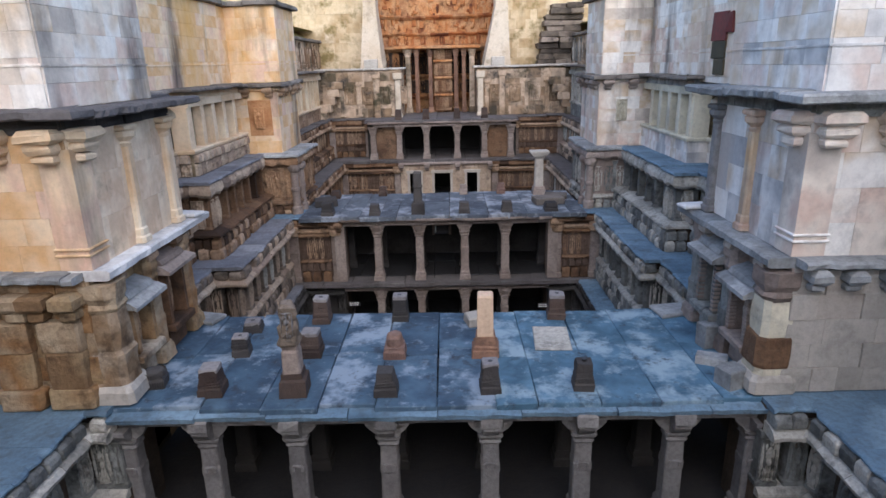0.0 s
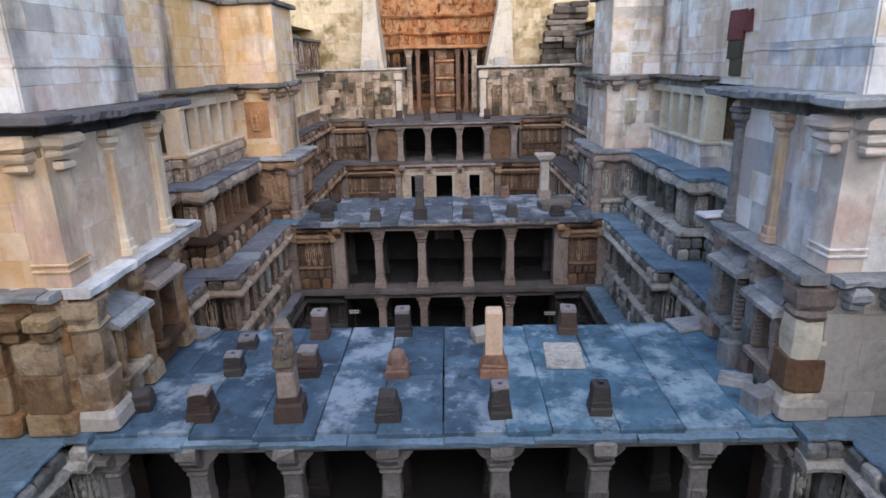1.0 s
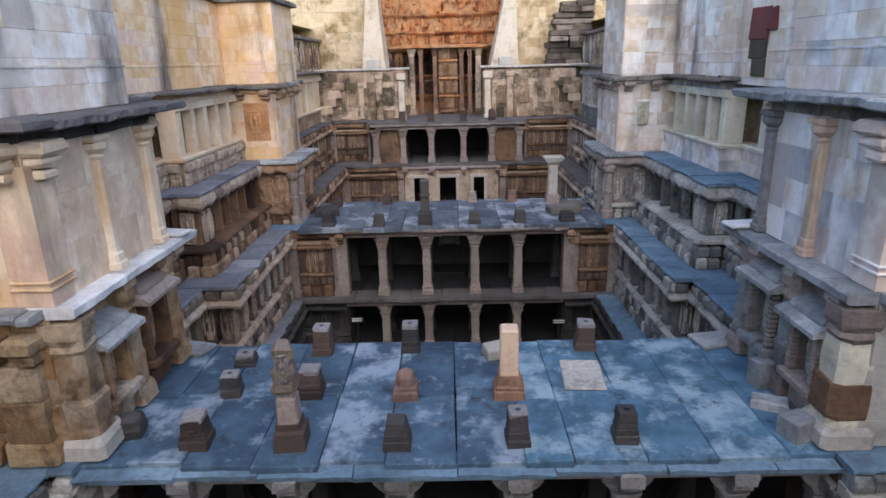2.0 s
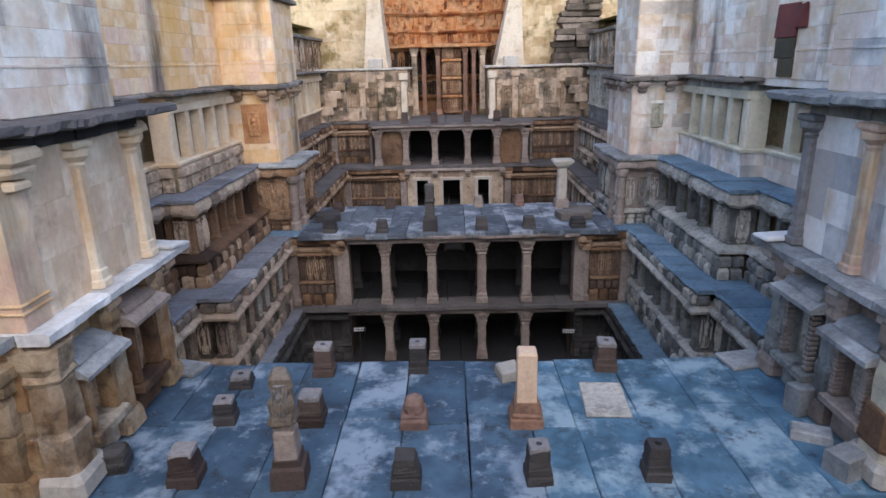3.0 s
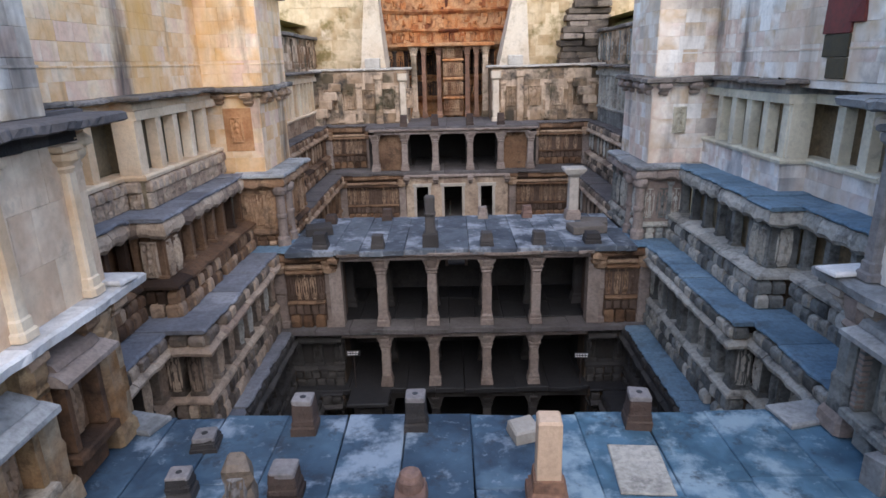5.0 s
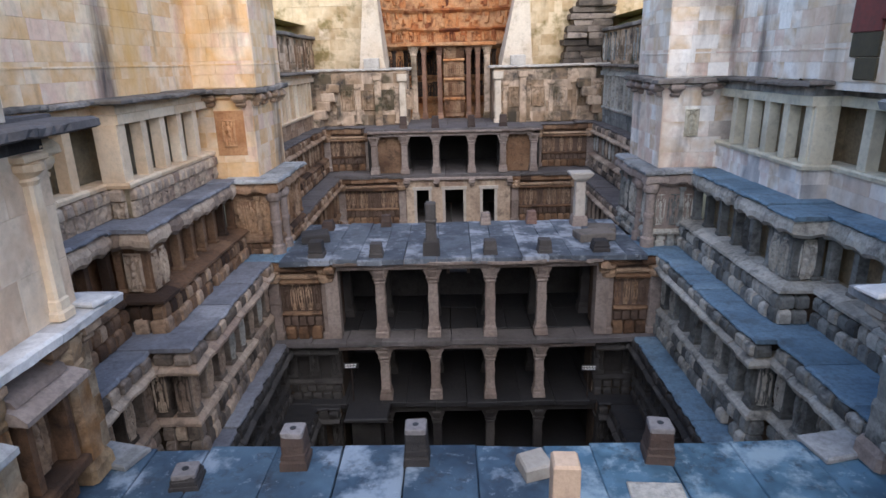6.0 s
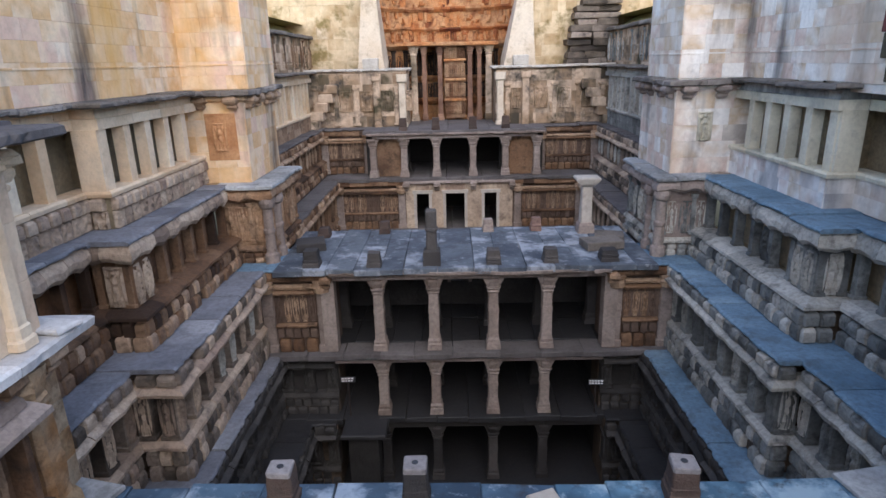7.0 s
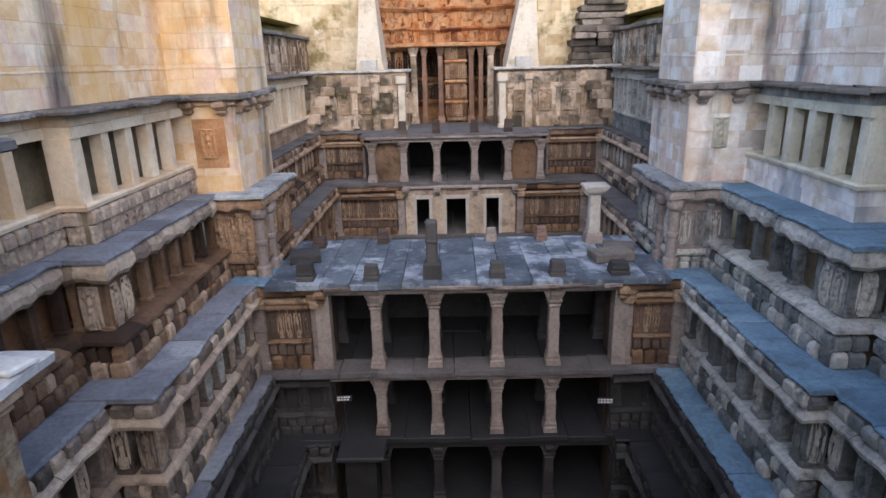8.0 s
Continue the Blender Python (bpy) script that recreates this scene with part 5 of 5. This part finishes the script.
def cut_pillar():
    t = thing("repaired_pillar", "square pillar with new pinkish shaft on a worn reddish plinth", "pillar", pose(0.72, 12.6, Z1, 0, 0, -3))
    part("plinth", Shape().stack(0, 0, [(-0.02, 0.31, 0.31), (0.16, 0.3, 0.3), (0.18, 0.26, 0.26), (0.24, 0.27, 0.27), (0.27, 0.23, 0.23), (0.48, 0.22, 0.22)], cut=0.06).rough(0.03, 4), M_PLINTH_RED, t, "worn reddish plinth")
    part("shaft", Shape().stack(0, 0, [(0.44, 0.185, 0.185), (1.42, 0.178, 0.178), (1.46, 0.15, 0.15)], cut=0.08), M_NEWCUT, t, "new smooth pinkish shaft")
    return t


def broken_pillar():
    t = thing("broken_pillar", "tall broken carved pillar, blackened at its top", "pillar", pose(-3.28, 11.0, Z1, 0, 0, 3))
    part("plinth", Shape().stack(0, 0, [(-0.02, 0.27, 0.27), (0.34, 0.26, 0.26), (0.38, 0.21, 0.21), (0.5, 0.21, 0.21)]).rough(0.03, 4), M_STUMP, t)
    part("shaft", Shape().stack(0, 0, [(0.48, 0.185, 0.185), (0.6, 0.18, 0.18), (0.95, 0.172, 0.172), (1.0, 0.15, 0.15), (1.12, 0.185, 0.185)], cut=0.15).rough(0.02, 4), M_COLUMN, t)
    top = Shape().stack(0.0, 0.0, [(1.1, 0.2, 0.19), (1.16, 0.215, 0.205), (1.24, 0.2, 0.19), (1.3, 0.185, 0.175), (1.48, 0.19, 0.18), (1.6, 0.165, 0.16), (1.78, 0.175, 0.165), (1.9, 0.165, 0.15), (1.98, 0.11, 0.1)], cut=0.35)
    part("broken_top", top.rough(0.06, 6, 2), M_CARVED_COOL, t, "blackened broken carved top")
    part("carved_face", figure(0.6, M_COLUMN_COOL, 2, 0.26), M_COLUMN_COOL, t, "worn grey carved face", pose(0, -0.12, 1.22, 0, 0, 180))
    return t


cut_pillar()
broken_pillar()


def slab_stone(x, y, z, sx, sy, h, rot, mat, label, name="loose_stone", rough_=0.04):
    t = new(name, Shape().box(-sx / 2, sx / 2, -sy / 2, sy / 2, 0, h, 0.03).rough(rough_, 3, x + y).mesh(name, mat))
    t.matrix_basis = pose(x, y, z, 0, 0, rot)
    return tagged(t, label, "stone block")


slab_stone(0.56, 14.25, Z1 - 0.01, 0.46, 0.5, 0.26, 18, M_PALE, "pale loose block beside the repaired pillar")
slab_stone(2.35, 13.3, Z1 - 0.03, 0.85, 1.25, 0.055, -4, M_FIGURE_GREY, "pale flat slab lying on the roof", "flat_slab", 0.015)
slab_stone(5.62, 11.0, Z1 - 0.02, 0.5, 0.45, 0.42, 20, M_LEDGE_PALE, "fallen grey block at the buttress foot")
slab_stone(5.62, 11.95, Z1 - 0.02, 0.62, 0.42, 0.2, -25, M_LEDGE_PALE, "broken grey slab at the buttress foot")
slab_stone(5.85, 12.75, Z1 - 0.02, 0.36, 0.36, 0.6, 10, M_LEDGE_PALE, "upright grey block under a shrine")
slab_stone(5.75, 14.75, Z1 + 0.0, 0.95, 0.7, 0.12, 12, M_LEDGE_PALE, "grey slab projecting at the roof corner")
slab_stone(-6.6, 14.75, Z1 + 0.0, 0.9, 0.6, 0.12, -15, M_LEDGE_PALE, "pale slab lying at the roof corner")

Z2 = -4.7
for x, y, h, w, mt, lab, top in ((-5.35, 25.5, 0.6, 0.58, M_BLACKSTUMP, "dark pillar stump on the middle roof", "flat"), (-3.3, 25.4, 0.5, 0.5, M_BLACKSTUMP, "brown low stump at the middle roof edge", "flat"),
                                 (0.56, 25.45, 0.52, 0.52, M_BLACKSTUMP, "dark low stump at the middle roof edge", "flat"), (2.4, 25.45, 0.52, 0.52, M_BLACKSTUMP, "dark low stump with worn edges", "flat"),
                                 (4.3, 25.55, 0.4, 0.62, M_BLACKSTUMP, "broad blackened stump near the pier", "flat"), (-5.6, 28.9, 0.4, 0.5, M_STUMP, "low brown stump at the back of the middle roof", "flat"),
                                 (-3.35, 29.3, 0.5, 0.44, M_STUMP, "small brown stump at the back of the middle roof", "flat"), (0.62, 29.3, 0.52, 0.44, M_COLUMN, "small pale-topped stump at the back", "flat"),
                                 (2.45, 29.3, 0.55, 0.44, M_ROSE, "reddish stump at the back of the middle roof", "flat")):
    stump(x, y, Z2, h, w, mt, lab, 0, top, 1.12, 0.18)
for x in (-3.42, -1.58, 0.5, 2.34):
    stump(x, 41.35, B, 0.75, 0.5, M_STUMP, "short grey stump on the far pavilion roof edge", 0, "flat", 1.1)
t = thing("broken_pillar", "tall dark pillar fragment of stacked drums on the middle roof", "pillar", pose(-1.43, 25.5, Z2))
part("plinth", Shape().stack(0, 0, [(-0.02, 0.28, 0.28), (0.45, 0.27, 0.27), (0.5, 0.2, 0.2)]).rough(0.02, 4), M_BLACKSTUMP, t)
part("shaft", Shape().stack(0, 0, [(0.48, 0.19, 0.19), (1.1, 0.16, 0.16), (1.13, 0.2, 0.2), (1.2, 0.2, 0.2), (1.22, 0.17, 0.17), (1.75, 0.18, 0.18), (1.8, 0.14, 0.14)], cut=0.3).rough(0.02, 5), M_BLACKSTUMP, t)
t = thing("white_column", "standing whitish stone column with a flat bracket capital", "column", pose(4.25, 28.9, Z2))
part("column_base", Shape().stack(0, 0, [(-0.02, 0.3, 0.3), (0.3, 0.28, 0.28), (0.4, 0.23, 0.23)]).rough(0.02, 4), M_COLUMN, t)
part("shaft", Shape().stack(0, 0, [(0.38, 0.21, 0.21), (1.75, 0.19, 0.19)], cut=0.2), M_PALE, t)
part("capital", Shape().stack(0, 0, [(1.74, 0.2, 0.2), (1.85, 0.3, 0.3), (1.98, 0.42, 0.34), (2.05, 0.45, 0.36), (2.1, 0.42, 0.34)]).rough(0.02, 4), M_PALE, t)
slab_stone(4.4, 26.9, Z2, 1.3, 0.8, 0.3, 8, M_LEDGE_WARM, "grey broken slab on the middle roof")
slab_stone(4.9, 27.9, Z2, 1.0, 0.7, 0.22, -12, M_LEDGE_WARM, "grey broken slab near the white column")
slab_stone(-5.8, 27.4, Z2, 1.0, 0.9, 0.3, 14, M_BLACKSTUMP, "dark broken slab near the pier")


t = thing("stone_landing", "dark stone landing slab low in the stepwell, shade in its colour", "landing", pose(-3.85, 24.7, E_))
# Slab and support have the pit's shade in their colours.
part("slab", Shape().box(-0.75, 0.75, -0.55, 0.55, -0.16, 0.02, 0.04).rough(0.04, 3), M_FLOOR_SHADE, t)
part("support", Shape().box(-0.55, 0.45, -0.3, 0.5, F - E_, -0.15, 0.04).rough(0.03, 2), M_DEEP_SHADE, t)


slab_stone(6.1, 14.75, B + 0.004, 0.8, 0.5, 0.1, 6, M_SHELF, "pale broken slab on the end of the shelf")
slab_stone(-6.75, 15.0, B + 0.004, 0.7, 0.45, 0.1, -8, M_SHELF, "pale broken slab on the end of the shelf")


# ---- small signs low in the middle pavilion ----
def sign(x, y, z, rot):
    t = thing("sign_board", "small dark notice board with two white lines of writing", "sign", pose(x, y, z, 0, 0, rot), "notice boards")
    part("board", Shape().box(-0.26, 0.26, -0.015, 0.015, 0, 0.22, 0.006), M_BOARD, t)
    for zz in (0.04, 0.13):
        xx = -0.22
        while xx < 0.18:
            w = random.uniform(0.05, 0.11)
            part("writing_bar", Shape().box(xx, xx + w, -0.021, -0.014, zz, zz + 0.055, 0.002), M_WHITE, t)
            xx += w + 0.025
    part("post", Shape().box(-0.02, 0.02, 0.015, 0.05, E_ - z, 0.2, 0.004), M_IRON, t)


sign(-4.45, 25.35, -8.94, 3)
sign(4.08, 25.35, -9.18, -3)


# ---- ruined walls and well shaft at the far end ----
def far_end():
    for i, (x0, x1) in enumerate(((-9.3, -3.3), (1.95, 8.9))):
        path = [(x0, 43.7), (x1, 43.7), (x1, 46.5)] if i == 0 else [(x0, 46.5), (x0, 43.7), (x1, 43.7)]
        b = wall_body("wall_north_%d" % (i + 1), path, B - 0.3, A + 0.25, M_RUIN, "ruined carved wall, lichened and partly collapsed", thick=0.8)
        ledge(b, path, A + 0.36, 0.2, M_PALE, thick=0.14, depth=2.5)
        ashlar(b, path[:2] if i == 0 else path[1:], B, A + 0.1, M_RUIN, 0.6, 0.05)
        for k in range(5):
            xx = x0 + (k + 0.5) * (x1 - x0) / 5
            part("pilaster", pilaster_mesh(2.2, 0.26, M_RUIN), M_RUIN, b, m=pose(xx, 43.62, B + 0.1, 0, 0, 180))
            part("carved_panel", figure(1.2, M_RUIN, k, 0.8), M_RUIN, b, m=pose(xx + 0.6, 43.62, B + 0.9, 0, 0, 180))
        xe_ = x1 - 0.25 if i == 0 else x0 + 0.25
        part("end_column", Shape().stack(0, 0, [(0, 0.27, 0.27), (0.2, 0.25, 0.25), (0.25, 0.2, 0.2), (2.5, 0.19, 0.19), (2.6, 0.3, 0.3), (3.0, 0.32, 0.32)], cut=0.2), M_BUTTRESS, b, m=pose(xe_, 43.5, B))
        part("end_column", Shape().stack(0, 0, [(0, 0.22, 0.2), (2.6, 0.2, 0.18), (2.7, 0.28, 0.25), (3.0, 0.28, 0.25)], cut=0.2), M_RUIN, b, m=pose(xe_ + (-1.5 if i == 0 else 1.5), 43.55, B))
        # rubble steps on the corner
        for k in range(5):
            sx = x0 + 0.4 + k * 0.3 if i == 0 else x1 - 0.4 - k * 0.3
            part("rubble_block", Shape().box(sx - 0.4, sx + 0.4, 42.7 + 0.1 * k, 43.6, B + 0.5 * k - 0.02, B + 0.5 * k + 0.5, 0.05).rough(0.08, 3, sx), M_RUIN, b)
    # flared white buttresses
    for x0, x1, t0, t1 in ((-6.25, -4.6, -5.85, -5.0), (2.5, 4.45, 3.35, 4.2)):
        b = new("buttress", Shape().loft([[(x0, 44.6, A + 0.3), (x1, 44.6, A + 0.3), (x1, 47, A + 0.3), (x0, 47, A + 0.3)], [(x0 + 0.1, 44.6, A + 0.75), (x1 - 0.1, 44.6, A + 0.75), (x1, 47, A + 0.75), (x0, 47, A + 0.75)], [(t0, 45.0, 5.2), (t1, 45.0, 5.2), (t1, 47, 5.2), (t0, 47, 5.2)], [(t0, 45.1, 8.0), (t1, 45.1, 8.0), (t1, 47, 8.0), (t0, 47, 8.0)]]).rough(0.05, 0.9).mesh("buttress", M_BUTTRESS))
        tagged(b, "tall whitish plastered buttress flaring at its foot", "buttress", "well buttresses", "structure")
        cx = (x0 + x1) / 2
        part("foot_block", Shape().box(cx - 0.45, cx + 0.45, 44.1, 44.7, A + 0.34, A + 0.95, 0.04).rough(0.04, 3, cx), M_PALE, b)
    # cream walls behind the buttresses
    for i, (x0, x1) in enumerate(((-19.0, -5.6), (3.9, 19.0))):
        b = wall_body("wall_north_%d" % (i + 3), [(x0, 47.2), (x1, 47.2)], A - 0.5, 8.0, M_CREAM, "cream lichened masonry wall at the well end", thick=0.8)
        ashlar(b, [(x0, 47.2), (x1, 47.2)], A + 0.2, 6.4, M_CREAM, 0.7, 0.05)
        for k in range(11 if i else 0):
            for j in range(2):
                xx = 7.0 + 0.1 * k + 1.15 * j + random.uniform(-0.2, 0.2)
                w = random.uniform(0.55, 0.75)
                part("ruined_course", Shape().box(xx - w, xx + w, 45.6 + random.uniform(0, 0.5), 47.1, A + 0.3 + 0.38 * k, A + 0.66 + 0.38 * k, 0.05).rough(0.1, 3, xx + k), M_CARVED_COOL, b)
    # concave orange shaft wall
    R, cx, cy = 4.9, -0.65, 47.2
    arc = [(cx - R * math.cos(a), cy + R * 0.62 * math.sin(a)) for a in np.linspace(0.0, math.pi, 15)]
    b = wall_body("wall_north_5", arc, -9, 8.0, M_ORANGE, "curved wall of the round well shaft in orange carved stone", thick=0.7)
    for z, o, h in ((-0.9, 0.35, 0.35), (0.6, 0.3, 0.3), (2.75, 0.5, 0.4), (3.75, 0.3, 0.25), (5.0, 0.3, 0.3)):
        for s in sweep(arc, [(-0.1, z), (o, z), (o, z - h * 0.4), (o * 0.4, z - h), (-0.1, z - h)], 0.3, 0.07, 1.0):
            part("string_course", s, M_ORANGE, b)
    for k in range(170):
        i = random.randrange(1, 13)
        a_, b_ = Vector(arc[i]), Vector(arc[i + 1])
        q = a_.lerp(b_, random.random())
        w, hh = random.uniform(0.12, 0.4), random.uniform(0.15, 0.75)
        part("weathered_block", Shape().face_block(-w / 2, w / 2, 0, hh, random.uniform(0.03, 0.15), 0.2, 0.03).rough(0.11, 5, k), M_ORANGE, b, m=at_wall(q, (b_ - a_).normalized(), 0, random.uniform(2.8, 6.2)))
    carved_band(b, arc, 2.85, 3.5, M_ORANGE, 0.6, 0.05, 0.4)
    # These two bands use dark stone to paint shade behind the pillars.
    carved_band(b, arc, 0.65, 2.3, M_STUMP, 0.55, 0.08, 0.0)
    carved_band(b, arc, -0.8, 0.2, M_STUMP, 0.55, 0.08, 0.0)
    # screen of pillars in front of the shaft
    sc = thing("pillar_screen", "screen of orange carved pillars before the well shaft", "pillars", kind="structure")
    for x, w in ((-3.0, 0.2), (-2.35, 0.15), (-1.35, 0.16), (0.55, 0.16), (1.15, 0.15), (1.75, 0.2)):
        pavilion_column(sc, x, 47.0, B, 2.5, M_PLINTH_RED if x > -3 and x < 1.7 else M_RUIN, w)
    part("carved_panel", Shape().box(-1.0, 0.2, 47.0, 47.5, B + 0.1, 2.6, 0.05).rough(0.05, 2), M_RUST_PIER, sc, "ochre carved centre panel")
    for z in (-0.9, 0.35, 1.55):
        part("band", Shape().box(-1.1, 0.3, 46.85, 47.2, z, z + 0.16, 0.04).rough(0.03, 3), M_ORANGE, sc)
    for k in range(5):
        for zz in (-1.7, -0.6, 0.6, 1.75):
            part("carved_panel", figure(0.8, M_RUST_PIER, (k + int(zz * 2)) % 6, 0.3), M_RUST_PIER, sc, m=pose(-0.92 + k * 0.26, 46.98, zz, 0, 0, 180))
    # Eave deepened backwards to keep light off the gaps behind the pillars.
    part("eave_stone", Shape().box(-3.6, 2.3, 46.4, 50.1, 2.5, 2.72, 0.05).rough(0.06, 2), M_ORANGE, sc)


far_end()


# ---- wall panel and posts on the east side ----
t = thing("red_panel", "faded red painted panel on the pale stone wall", "panel", pose(8.43, 19.85, 1.9))
part("board", Shape().box(-0.03, 0.04, -0.42, 0.6, 0.05, 0.9, 0.02).rough(0.04, 3), M_RED, t)
part("torn_edge", Shape().box(-0.035, 0.03, -0.85, -0.4, 0.3, 0.85, 0.02).rough(0.09, 3), M_RED, t)
for y0, w, z0, h in ((19.92, 0.95, 1.42, 0.52), (19.8, 0.72, 0.93, 0.48)):
    slab = new("stained_block", Shape().box(-0.03, 0.05, -w / 2, w / 2, 0, h, 0.015).rough(0.01, 3, y0).mesh("stained_block", M_MOSS))
    slab.matrix_basis = pose(8.44, y0, z0)
    tagged(slab, "olive-black stained stone set in the pale wall", "stone block", "stained stones")


# ---- floors, ground and closing walls ----
def flat(name, x0, x1, y0, y1, z, thick, mat, label, kind="structure", category="floor"):
    ob = new(name, Shape().box(x0, x1, y0, y1, z - thick, z, 0.02).mesh(name, mat))
    return tagged(ob, label, category, kind=kind)


# The three well floors are coloured dark to stand for shade at depth.
flat("floor", -12, 12, -8, 48, F, 0.4, M_FLOOR_SHADE, "dark stone floor at the bottom of the stepwell, shade in its colour")
flat("floor_front", -7.6, 7.1, -7, 14.8, D - 0.1, 0.3, M_FLOOR_SHADE, "dark stone floor of the front court")
flat("floor_back", -7.6, 7.0, 29.6, 46.5, E_ - 0.02, 0.3, M_FLOOR_SHADE, "dark stone floor of the far court")
back = wall_body("wall_south", [(12, -6.2), (-12, -6.2)], F, TOP, M_ASHLAR, "plain stone wall closing the stepwell")


def ground():
    xo, xi, xe, y0, y1 = 1500, -9.9, 9.4, -6.6, 52.5
    z = TOP - 0.05
    s = Shape()
    # inner ring keeps flat, then the land runs out to the horizon
    rings = []
    for r, dz in ((0, 0.0), (3, 0.0), (6, 0.9), (14, 1.6), (60, 1.8), (xo, 1.8)):
        pts = []
        corners = [(xi - r, y0 - r), (xe + r, y0 - r), (xe + r, y1 + r), (xi - r, y1 + r)]
        for (ax, ay), (bx, by) in zip(corners, corners[1:] + corners[:1]):
            for k in range(12):
                pts.append((ax + (bx - ax) * k / 12, ay + (by - ay) * k / 12, z + dz + (0.25 * noise.noise(Vector((ax + k, ay + r, 0))) if dz else 0)))
        rings.append(pts)
    n = len(rings[0])
    verts = [p for q in rings for p in q]
    faces = [(i * n + j, i * n + (j + 1) % n, (i + 1) * n + (j + 1) % n, (i + 1) * n + j) for i in range(len(rings) - 1) for j in range(n)]
    ob = new("ground", s.add(verts, [tuple(reversed(q)) for q in faces]).mesh("ground", M_EARTH, True))
    return tagged(ob, "dry grassy earth round the stepwell", "ground", kind="structure")


ground()
for x0, x1 in ((-9.9, -16.0), (9.3, 16.0)):
    rows_ = []
    for y in np.linspace(29.0, 50.0, 16):
        q = 0.3 * noise.noise(Vector((x0, y, 0)))
        rows_.append([(x0, y, 2.0), (x0, y, 3.1), (x0 + (x1 - x0) * 0.4, y, 4.6 + q), (x1, y, 6.2 + q), (x1, y, 2.0)])
    tagged(new("earth_bank", Shape().loft(rows_).mesh("earth_bank", M_EARTH)), "sloping bank of dry yellow-green earth", "bank", kind="structure")
